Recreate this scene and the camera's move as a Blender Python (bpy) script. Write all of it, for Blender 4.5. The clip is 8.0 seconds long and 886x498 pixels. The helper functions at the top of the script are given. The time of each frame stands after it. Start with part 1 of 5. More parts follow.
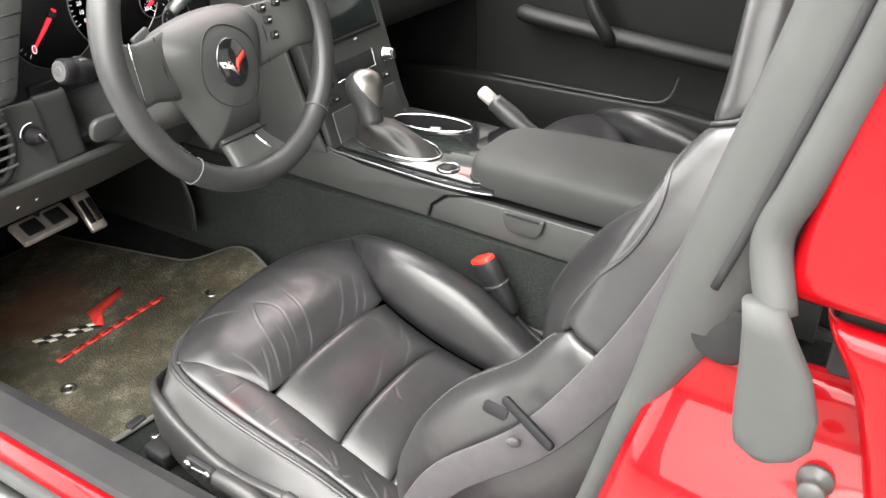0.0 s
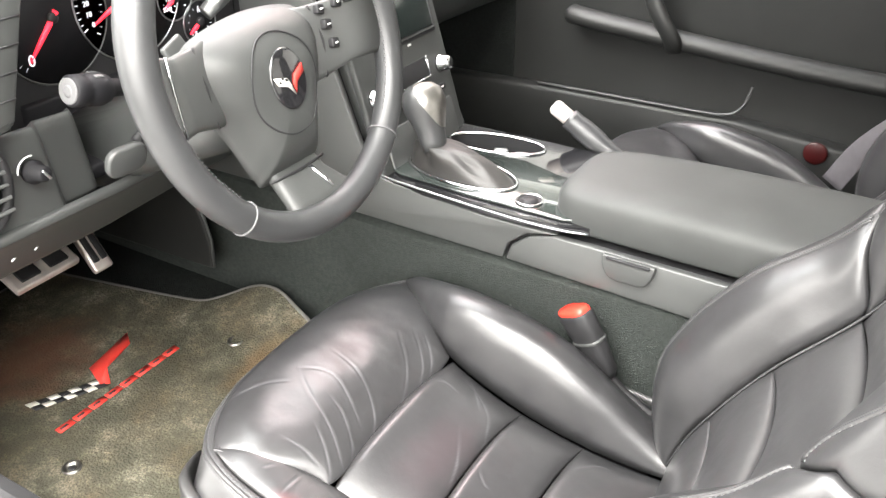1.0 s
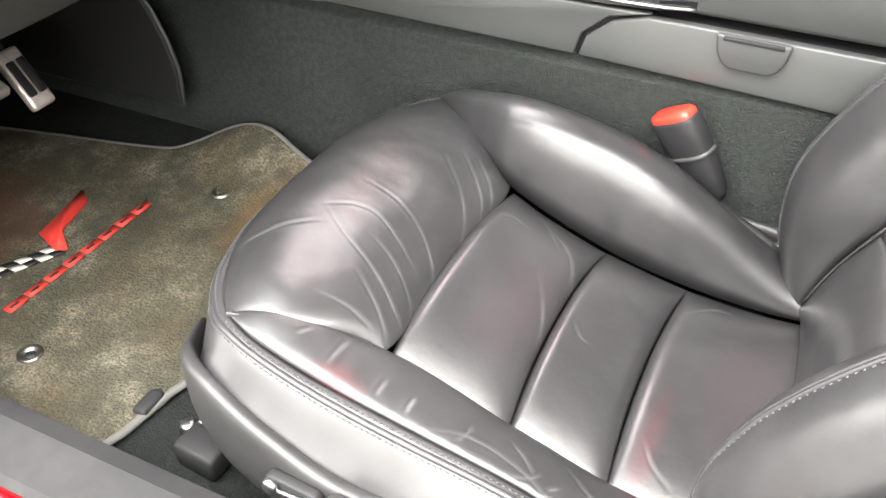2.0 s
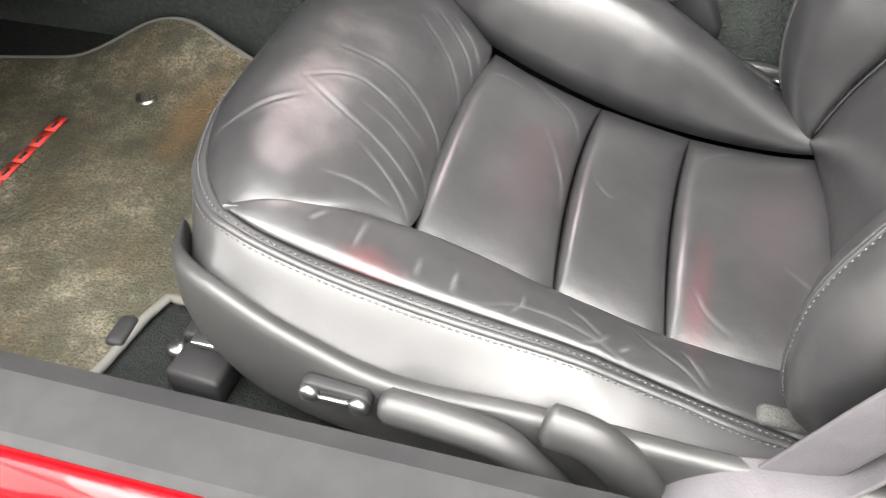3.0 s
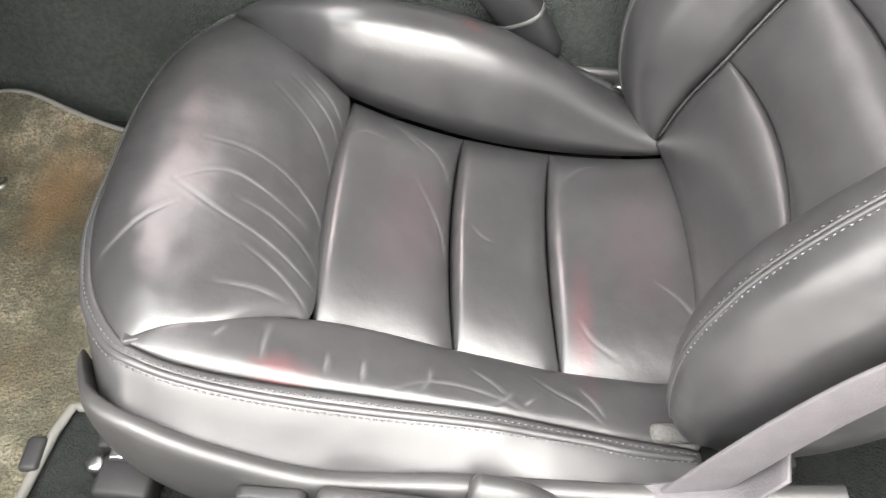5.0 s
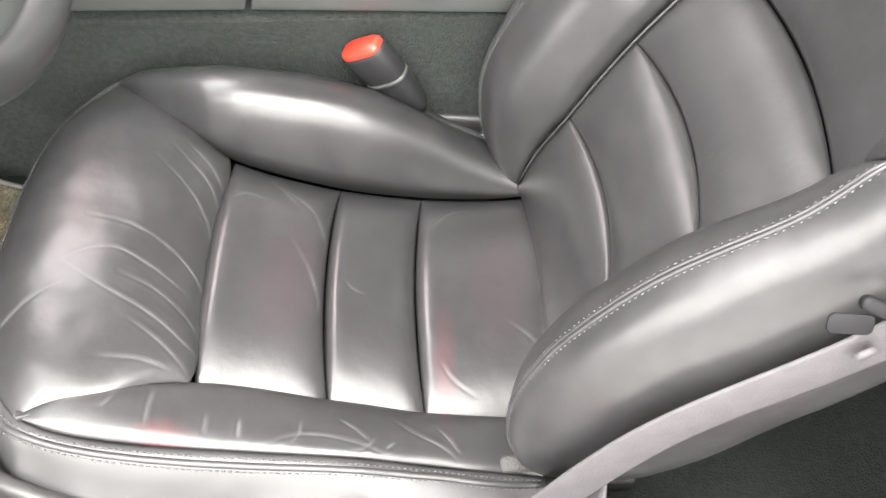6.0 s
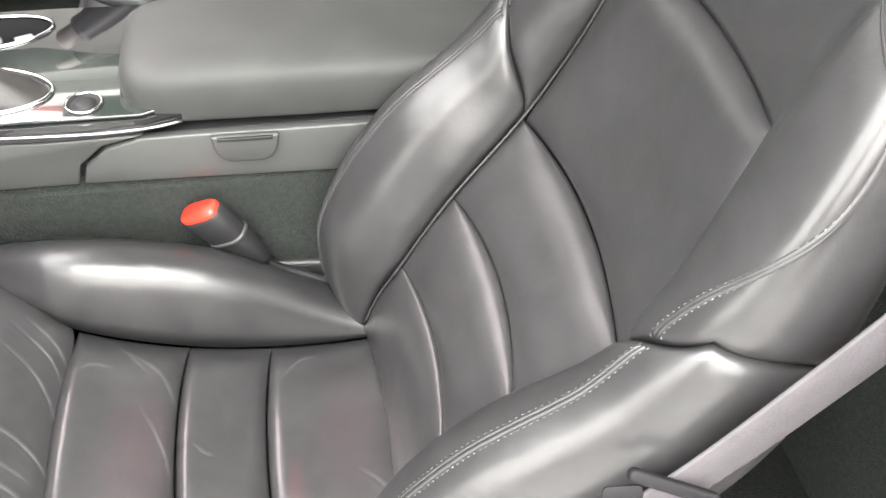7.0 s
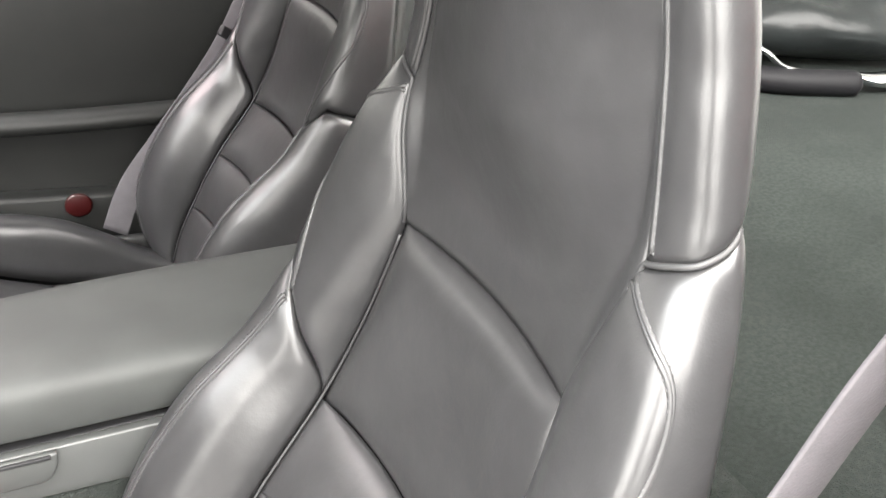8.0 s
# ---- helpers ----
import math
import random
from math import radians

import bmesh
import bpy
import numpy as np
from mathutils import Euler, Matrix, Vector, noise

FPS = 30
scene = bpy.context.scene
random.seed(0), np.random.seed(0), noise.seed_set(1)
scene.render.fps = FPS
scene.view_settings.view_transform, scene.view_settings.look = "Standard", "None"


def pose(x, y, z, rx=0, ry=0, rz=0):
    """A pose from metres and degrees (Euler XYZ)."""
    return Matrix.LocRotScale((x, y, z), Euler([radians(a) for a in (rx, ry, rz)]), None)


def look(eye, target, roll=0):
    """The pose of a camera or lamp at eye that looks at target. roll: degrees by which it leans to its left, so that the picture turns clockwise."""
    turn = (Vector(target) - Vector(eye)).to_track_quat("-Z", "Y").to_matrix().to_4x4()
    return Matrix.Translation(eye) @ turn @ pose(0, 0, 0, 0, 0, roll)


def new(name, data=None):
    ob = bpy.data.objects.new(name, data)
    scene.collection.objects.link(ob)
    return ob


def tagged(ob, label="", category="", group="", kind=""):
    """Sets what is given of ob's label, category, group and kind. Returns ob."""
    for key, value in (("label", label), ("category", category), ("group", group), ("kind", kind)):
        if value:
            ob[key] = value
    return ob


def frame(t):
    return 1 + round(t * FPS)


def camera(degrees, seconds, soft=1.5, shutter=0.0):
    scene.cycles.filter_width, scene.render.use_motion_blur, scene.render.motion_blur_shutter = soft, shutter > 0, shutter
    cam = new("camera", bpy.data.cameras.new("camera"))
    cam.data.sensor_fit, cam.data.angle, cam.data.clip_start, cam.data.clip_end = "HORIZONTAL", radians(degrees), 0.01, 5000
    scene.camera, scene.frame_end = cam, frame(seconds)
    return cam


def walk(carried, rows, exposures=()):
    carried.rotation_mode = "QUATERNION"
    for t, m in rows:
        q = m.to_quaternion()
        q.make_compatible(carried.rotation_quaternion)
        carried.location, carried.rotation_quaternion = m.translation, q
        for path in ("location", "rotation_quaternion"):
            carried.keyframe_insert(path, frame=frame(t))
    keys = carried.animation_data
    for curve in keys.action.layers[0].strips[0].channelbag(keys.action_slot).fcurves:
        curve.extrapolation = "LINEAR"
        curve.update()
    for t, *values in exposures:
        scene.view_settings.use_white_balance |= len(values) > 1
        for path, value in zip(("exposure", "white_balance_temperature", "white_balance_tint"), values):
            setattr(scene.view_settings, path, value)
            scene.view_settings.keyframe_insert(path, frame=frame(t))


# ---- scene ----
cam = camera(54.3, 8.0)
PATH = [
    (0, (0.377, -0.847, 1.134), (-0.539, 0.611, 0.117), -0.6),
    (0.5, (0.235, -0.797, 1.12), (-0.655, 0.676, 0.101), -0.3),
    (1, (0.133, -0.721, 1.075), (-0.739, 0.763, 0.056), -0.1),
    (1.5, (0.046, -0.618, 0.963), (-0.807, 0.843, -0.103), -0.2),
    (2, (-0.063, -0.619, 0.861), (-0.765, 0.786, -0.377), -0.8),
    (2.2, (-0.101, -0.635, 0.824), (-0.722, 0.766, -0.461), -0.9),
    (3.3, (-0.202, -0.621, 0.772), (-0.551, 0.771, -0.622), -0.8),
    (3.5, (-0.214, -0.604, 0.781), (-0.528, 0.781, -0.627), -0.8),
    (4, (-0.244, -0.576, 0.813), (-0.452, 0.79, -0.634), -0.1),
    (4.2, (-0.252, -0.563, 0.833), (-0.421, 0.789, -0.63), -0.1),
    (5.3, (-0.188, -0.572, 0.909), (-0.232, 0.736, -0.603), -1.3),
    (5.5, (-0.175, -0.57, 0.939), (-0.178, 0.727, -0.584), -0.4),
    (6, (-0.133, -0.566, 0.987), (-0.1, 0.71, -0.553), -0.4),
    (6.5, (-0.104, -0.562, 1.027), (0.012, 0.726, -0.498), 1.3),
    (7, (-0.071, -0.542, 1.074), (0.208, 0.833, -0.352), 2.3),
    (7.5, (-0.054, -0.521, 1.092), (0.5, 0.993, -0.091), 2.5),
    (8, (-0.052, -0.506, 1.106), (0.72, 1.041, 0.101), 2.8),
]
EXPOSURES = [(0, -0.62), (0.5, 0.02), (1, 0.32), (2, 0.14), (3.5, -0.12), (5.5, 0.08), (6.5, 0.1), (7.2, 0.02), (8, 0.22)]
walk(cam, [(t, look(eye, target, roll)) for t, eye, target, roll in PATH], exposures=EXPOSURES)

# ---------------------------------------------------------------- light
world = bpy.data.worlds.new("world")
scene.world = world
world.use_nodes = True
world.node_tree.nodes["Background"].inputs[0].default_value = (0.9, 0.95, 1.0, 1)
world.node_tree.nodes["Background"].inputs[1].default_value = 0.25


def area(name, eye, target, w, h, power, colour=(1, 0.97, 0.93)):
    d = bpy.data.lights.new(name, "AREA")
    d.shape, d.size, d.size_y, d.energy, d.color = "RECTANGLE", w, h, power, colour
    ob = new(name, d)
    ob.matrix_world = look(eye, target)
    return ob


area("unseen_garage_light", (-0.1, -1.65, 2.85), (-0.1, -1.45, 0), 4.6, 2.5, 980)
area("unseen_garage_light", (0.5, -3.7, 2.0), (-0.2, 0.0, 0.5), 4.2, 2.2, 430)
# added to brighten the far wall, which the headrest mirrors
area("unseen_garage_light", (-0.3, 2.6, 2.8), (-0.3, 2.5, 0), 4.2, 0.8, 80)
area("unseen_garage_light", (-2.1, 0.7, 2.85), (-1.9, 0.6, 0), 3.4, 2.8, 420, (0.95, 0.985, 1.0))
# added low fill without a known source, brightens the headrest from ahead
area("unseen_garage_light", (-3.2, -1.2, 1.7), (0.2, -0.1, 0.9), 3.6, 2.2, 245)
# an unseen red lamp, added overhead to tint the wheel and the leather
area("unseen_red_light", (-1.5, 1.4, 2.75), (-0.35, -0.1, 0.5), 2.0, 1.4, 34, (1.0, 0.03, 0.05))

# ---------------------------------------------------------------- materials


def material(name, base, rough=0.5, metal=0.0, spots=(), bump=(), coat=0.0, spec=0.5, stains_and_glows=(), wear=None):
    """spots: (scale, strength) colour variation; bump: (kind, scale, strength) relief."""
    m = bpy.data.materials.new(name)
    m.use_nodes = True
    n, l = m.node_tree.nodes, m.node_tree.links
    b = n["Principled BSDF"]
    b.inputs["Base Color"].default_value = (*base, 1)
    b.inputs["Roughness"].default_value = rough
    b.inputs["Metallic"].default_value = metal
    b.inputs["Specular IOR Level"].default_value = spec
    b.inputs["Coat Weight"].default_value = coat
    b.inputs["Coat Roughness"].default_value = 0.04
    tc = n.new("ShaderNodeTexCoord")
    colour = None
    for scale, strength, *other in spots:
        t = n.new("ShaderNodeTexNoise")
        t.inputs["Scale"].default_value = scale
        t.inputs["Detail"].default_value = 5
        l.new(tc.outputs["Object"], t.inputs["Vector"])
        r = n.new("ShaderNodeMapRange")
        r.inputs[1].default_value, r.inputs[2].default_value = 0.38, 0.62
        r.inputs[3].default_value, r.inputs[4].default_value = 0.0, strength
        l.new(t.outputs[0], r.inputs[0])
        mix = n.new("ShaderNodeMix")
        mix.data_type = "RGBA"
        l.new(r.outputs[0], mix.inputs[0])
        if colour is None:
            mix.inputs[6].default_value = (*base, 1)
        else:
            l.new(colour, mix.inputs[6])
        mix.inputs[7].default_value = (*(other[0] if other else [c * 0.45 for c in base]), 1)
        colour = mix.outputs[2]
        if len(other) > 1:
            rr = n.new("ShaderNodeMapRange")
            rr.inputs[3].default_value, rr.inputs[4].default_value = rough, other[1]
            l.new(t.outputs[0], rr.inputs[0])
            l.new(rr.outputs[0], b.inputs["Roughness"])
    # patches: real brown soiling on the mat, red light painted on mat and leather
    for (x, y, z), (sx, sy, sz), patch_colour, strength in stains_and_glows:
        mp = n.new("ShaderNodeMapping")
        mp.vector_type = "TEXTURE"
        mp.inputs["Location"].default_value = (x, y, z)
        mp.inputs["Scale"].default_value = (sx, sy, sz)
        l.new(tc.outputs["Object"], mp.inputs["Vector"])
        ln = n.new("ShaderNodeVectorMath")
        ln.operation = "LENGTH"
        l.new(mp.outputs[0], ln.inputs[0])
        t = n.new("ShaderNodeTexNoise")
        t.inputs["Scale"].default_value = 28
        t.inputs["Detail"].default_value = 6
        l.new(tc.outputs["Object"], t.inputs["Vector"])
        add = n.new("ShaderNodeMath")
        add.operation = "MULTIPLY_ADD"
        l.new(t.outputs[0], add.inputs[0])
        add.inputs[1].default_value = 1.1
        l.new(ln.outputs["Value"], add.inputs[2])
        r = n.new("ShaderNodeMapRange")
        r.interpolation_type = "SMOOTHSTEP"
        r.inputs[1].default_value, r.inputs[2].default_value = 0.65, 1.6
        r.inputs[3].default_value, r.inputs[4].default_value = strength, 0.0
        l.new(add.outputs[0], r.inputs[0])
        mix = n.new("ShaderNodeMix")
        mix.data_type = "RGBA"
        l.new(r.outputs[0], mix.inputs[0])
        if colour is None:
            mix.inputs[6].default_value = (*base, 1)
        else:
            l.new(colour, mix.inputs[6])
        mix.inputs[7].default_value = (*patch_colour, 1)
        colour = mix.outputs[2]
    if wear is not None:
        at = n.new("ShaderNodeAttribute")
        at.attribute_name = "wear"
        mix = n.new("ShaderNodeMix")
        mix.data_type = "RGBA"
        l.new(at.outputs["Fac"], mix.inputs[0])
        l.new(colour, mix.inputs[6])
        mix.inputs[7].default_value = (*wear, 1)
        colour = mix.outputs[2]
    if colour is not None:
        l.new(colour, b.inputs["Base Color"])
    normal = None
    for kind, scale, strength, dist in bump:
        if kind == "noise":
            t = n.new("ShaderNodeTexNoise")
            t.inputs["Detail"].default_value = 4
            out = t.outputs[0]
        elif kind == "grain":
            t = n.new("ShaderNodeTexVoronoi")
            t.feature = "DISTANCE_TO_EDGE"
            out = t.outputs[0]
        else:
            t = n.new("ShaderNodeTexVoronoi")
            out = t.outputs[0]
        t.inputs["Scale"].default_value = scale
        l.new(tc.outputs["Object"], t.inputs["Vector"])
        bp = n.new("ShaderNodeBump")
        bp.inputs["Strength"].default_value = strength
        bp.inputs["Distance"].default_value = dist
        l.new(out, bp.inputs["Height"])
        if normal is not None:
            l.new(normal, bp.inputs["Normal"])
        normal = bp.outputs[0]
    if normal is not None:
        l.new(normal, b.inputs["Normal"])
    return m


HIDE = dict(base=(0.028, 0.0279, 0.029), rough=0.32, spots=((9, 0.35), (60, 0.25)), spec=0.62, bump=(("noise", 9, 0.12, 0.01), ("noise", 24, 0.13, 0.004), ("noise", 55, 0.16, 0.002), ("grain", 420, 0.10, 0.0006)))
LEATHER = material("black_leather", **HIDE)
# faint red reflections are painted into the driver's cushion as reddish patches
WORN_LEATHER = material("worn_black_leather", **HIDE, wear=(0.095, 0.095, 0.10), stains_and_glows=(((-0.355, -0.20, 0.36), (0.030, 0.022, 0.06), (0.075, 0.020, 0.024), 0.6), ((-0.120, -0.10, 0.27), (0.016, 0.09, 0.06), (0.065, 0.026, 0.03), 0.5), ((-0.27, -0.02, 0.31), (0.05, 0.11, 0.06), (0.036, 0.026, 0.029), 0.5), ((-0.06, 0.0, 0.27), (0.05, 0.13, 0.05), (0.034, 0.026, 0.029), 0.5)))
LEATHER_SIDE = material("black_vinyl", (0.032, 0.032, 0.033), 0.37, spots=((12, 0.3),), bump=(("grain", 500, 0.12, 0.0005),))
BOOT_LEATHER = material("soft_boot_leather", (0.020, 0.019, 0.018), 0.5, spots=((30, 0.3),), bump=(("noise", 60, 0.3, 0.002), ("grain", 600, 0.15, 0.0005)))
RIM_LEATHER = material("rim_leather", (0.028, 0.029, 0.030), 0.40, spots=((20, 0.3),), bump=(("grain", 600, 0.15, 0.0005),))
FELT = material("grey_felt", (0.07, 0.07, 0.068), 0.95, spots=((60, 0.4),), bump=(("noise", 500, 0.8, 0.002),), spec=0.05)
THREAD = material("grey_thread", (0.07, 0.07, 0.072), 0.7)
LID_VINYL = material("lid_vinyl", (0.034, 0.036, 0.035), 0.62, spots=((12, 0.3),), bump=(("grain", 500, 0.12, 0.0005),), spec=0.35)
SILL = material("scuffed_sill", (0.016, 0.016, 0.017), 0.62, spots=((6, 0.4, (0.030, 0.030, 0.030)), (50, 0.3)), bump=(("grain", 500, 0.2, 0.0005),), spec=0.22)
PIPING = material("seam_cord", (0.025, 0.025, 0.026), 0.55)
PLASTIC = material("dark_grey_plastic", (0.031, 0.033, 0.032), 0.48, spots=((15, 0.25),), bump=(("grain", 700, 0.2, 0.0004),))
PLASTIC_MID = material("grey_plastic", (0.044, 0.046, 0.045), 0.45, spots=((15, 0.2),), bump=(("grain", 700, 0.15, 0.0004),))
DOOR_PLASTIC = material("black_door_plastic", (0.014, 0.0145, 0.014), 0.5, spots=((15, 0.25),), bump=(("grain", 700, 0.2, 0.0004),), spec=0.35)
SHELL_PLASTIC = material("seat_shell_plastic", (0.026, 0.026, 0.026), 0.42, spots=((15, 0.3),), bump=(("grain", 700, 0.2, 0.0004),))
GREY_WALL = material("grey_wall_paint", (0.26, 0.26, 0.25), 0.7, spots=((2, 0.15),))
HEADLINER = material("grey_headliner", (0.12, 0.12, 0.115), 0.95, spots=((30, 0.2),), bump=(("noise", 300, 0.6, 0.002),), spec=0.1)
CARGO_CARPET = material("black_cargo_carpet", (0.036, 0.042, 0.039), 0.95, spots=((4, 0.55), (160, 0.5)), bump=(("noise", 420, 0.9, 0.004),), spec=0.1)
# the dark grey carpet again, with floor and footwell shade put into its colour
SHADED_CARPET = material("shaded_footwell_carpet", (0.016, 0.018, 0.017), 0.95, spots=((7, 0.4), (160, 0.5)), bump=(("noise", 420, 0.9, 0.004),), spec=0.08)
BLACK = material("black_plastic", (0.014, 0.014, 0.015), 0.6, spots=((30, 0.3),), spec=0.3)
GLOSS_BLACK = material("gloss_black", (0.01, 0.01, 0.011), 0.08, coat=0.6)
SCREEN = material("screen_glass", (0.012, 0.016, 0.015), 0.12)
PEDAL_METAL = material("brushed_pedal_metal", (0.72, 0.66, 0.62), 0.42, 0.7, spots=((50, 0.3),))
CHROME = material("bright_chrome", (0.66, 0.67, 0.68), 0.10, 1.0, spots=((40, 0.25),))
CAP = material("brushed_cap", (0.30, 0.29, 0.27), 0.38, 1.0, spots=((60, 0.3),))
SATIN = material("satin_silver", (0.36, 0.37, 0.37), 0.34, 1.0, spots=((40, 0.2),))
TRIM = material("glossy_console_trim", (0.030, 0.037, 0.034), 0.10, 0.2, spots=((25, 0.3),), coat=0.8)
CARPET = material("dark_grey_carpet", (0.036, 0.041, 0.038), 0.95, spots=((7, 0.4), (160, 0.5)), bump=(("noise", 420, 0.9, 0.004),), spec=0.1)
# the front-left red patch is red light painted in; the brown one is soiling
MAT = material("worn_grey_mat", (0.25, 0.230, 0.178), 0.95, spots=((3.5, 0.6, (0.05, 0.052, 0.033)), (9, 0.8, (0.075, 0.055, 0.030)), (22, 0.75, (0.03, 0.033, 0.021)), (70, 0.6, (0.05, 0.047, 0.034)), (320, 0.75, (0.04, 0.038, 0.028))), bump=(("noise", 90, 0.5, 0.006), ("noise", 330, 1.0, 0.005)), spec=0.1, stains_and_glows=(((-1.02, -0.10, 0), (0.14, 0.16, 0.2), (0.10, 0.045, 0.028), 0.75), ((-0.68, 0.10, 0), (0.05, 0.12, 0.2), (0.16, 0.10, 0.05), 0.5)))
BINDING = material("grey_binding", (0.085, 0.083, 0.077), 0.85, bump=(("noise", 600, 0.6, 0.001),))
RED_PAINT = material("red_body_paint", (0.22, 0.0006, 0.003), 0.35, coat=0.42, spots=((3, 0.1),), spec=0.10)
RED_CLOTH = material("red_embroidery", (0.55, 0.03, 0.02), 0.75, bump=(("noise", 700, 0.6, 0.001),))
WHITE_CLOTH = material("white_embroidery", (0.55, 0.53, 0.48), 0.8, bump=(("noise", 700, 0.6, 0.001),))
RED_BUTTON = material("red_release_button", (0.75, 0.035, 0.02), 0.4)
RED_LENS = material("red_reflector", (0.03, 0.002, 0.002), 0.4)
DIAL_FACE = material("matt_black_dial", (0.005, 0.005, 0.006), 0.6, spec=0.2)
WEBBING = material("grey_belt_webbing", (0.054, 0.050, 0.055), 0.75, spots=((60, 0.25),), bump=(("noise", 500, 0.5, 0.001),))
RUBBER = material("grey_rubber_seal", (0.040, 0.042, 0.041), 0.68, spots=((18, 0.3),), bump=(("noise", 60, 0.2, 0.002),))
WHITE = material("white_mark", (0.75, 0.75, 0.74), 0.5)
PALE = material("pale_plastic", (0.36, 0.33, 0.31), 0.45)
CONCRETE = material("garage_concrete", (0.34, 0.34, 0.33), 0.6, spots=((2, 0.3), (30, 0.3)), bump=(("noise", 90, 0.3, 0.003),))
WALLPAINT = material("white_wall_paint", (0.72, 0.72, 0.70), 0.7, spots=((2, 0.1),))
BAG = material("black_bag_film", (0.012, 0.014, 0.014), 0.36, spots=((8, 0.4),), bump=(("noise", 10, 0.35, 0.02),), spec=0.22)


def glowing(name, colour, strength):
    m = bpy.data.materials.new(name)
    m.use_nodes = True
    b = m.node_tree.nodes["Principled BSDF"]
    b.inputs["Base Color"].default_value = (*colour, 1)
    b.inputs["Emission Color"].default_value = (*colour, 1)
    b.inputs["Emission Strength"].default_value = strength
    return m


NEEDLE = glowing("lit_needle", (1.0, 0.02, 0.04), 2.0)
DIAL_WHITE = glowing("lit_dial_marks", (0.9, 0.92, 1.0), 0.4)

# ---------------------------------------------------------------- mesh helpers


def part(name, mesh, mat, parent=None, label="", smooth=True, recalc=True):
    if isinstance(mesh, bmesh.types.BMesh):
        me = bpy.data.meshes.new(name)
        if recalc:
            bmesh.ops.recalc_face_normals(mesh, faces=mesh.faces)
        mesh.to_mesh(me)
        mesh.free()
    else:
        me = mesh
    if not me.materials:
        me.materials.append(mat)
    if smooth:
        for p in me.polygons:
            p.use_smooth = True
    ob = new(name, me)
    if parent is not None:
        ob.parent = parent
    if label:
        tagged(ob, label)
    return ob


def thing(name, label, category, at=(0, 0, 0), group="", kind=""):
    ob = new(name)
    ob.location = at
    ob.empty_display_size = 0.02
    return tagged(ob, label, category, group, kind)


def interp(t, x):
    """Smooth interpolation in a table of rows (x, a, b, ...)."""
    n = len(t)
    i = 0
    while i < n - 2 and t[i + 1][0] < x:
        i += 1
    r0, r1 = t[i], t[i + 1]
    p, q = t[max(i - 1, 0)], t[min(i + 2, n - 1)]
    h = r1[0] - r0[0]
    k = min(1.0, max(0.0, (x - r0[0]) / h))
    k2, k3 = k * k, k * k * k
    a, b, c, d = 2 * k3 - 3 * k2 + 1, (k3 - 2 * k2 + k) * h, 3 * k2 - 2 * k3, (k3 - k2) * h
    w0, w1 = r1[0] - p[0], q[0] - r0[0]
    return [a * r0[j] + b * (r1[j] - p[j]) / w0 + c * r1[j] + d * (q[j] - r0[j]) / w1 for j in range(1, len(r0))]


def grid(fn, nu, nv, wrap_u=False, wrap_v=False):
    bm = bmesh.new()
    cols = nu if wrap_u else nu + 1
    rows = nv if wrap_v else nv + 1
    vs = [[bm.verts.new(fn(i / nu, j / nv)) for j in range(rows)] for i in range(cols)]
    for i in range(nu):
        for j in range(nv):
            a, b = vs[i][j], vs[(i + 1) % cols][j]
            c, d = vs[(i + 1) % cols][(j + 1) % rows], vs[i][(j + 1) % rows]
            try:
                bm.faces.new((a, b, c, d))
            except ValueError:
                pass
    return bm


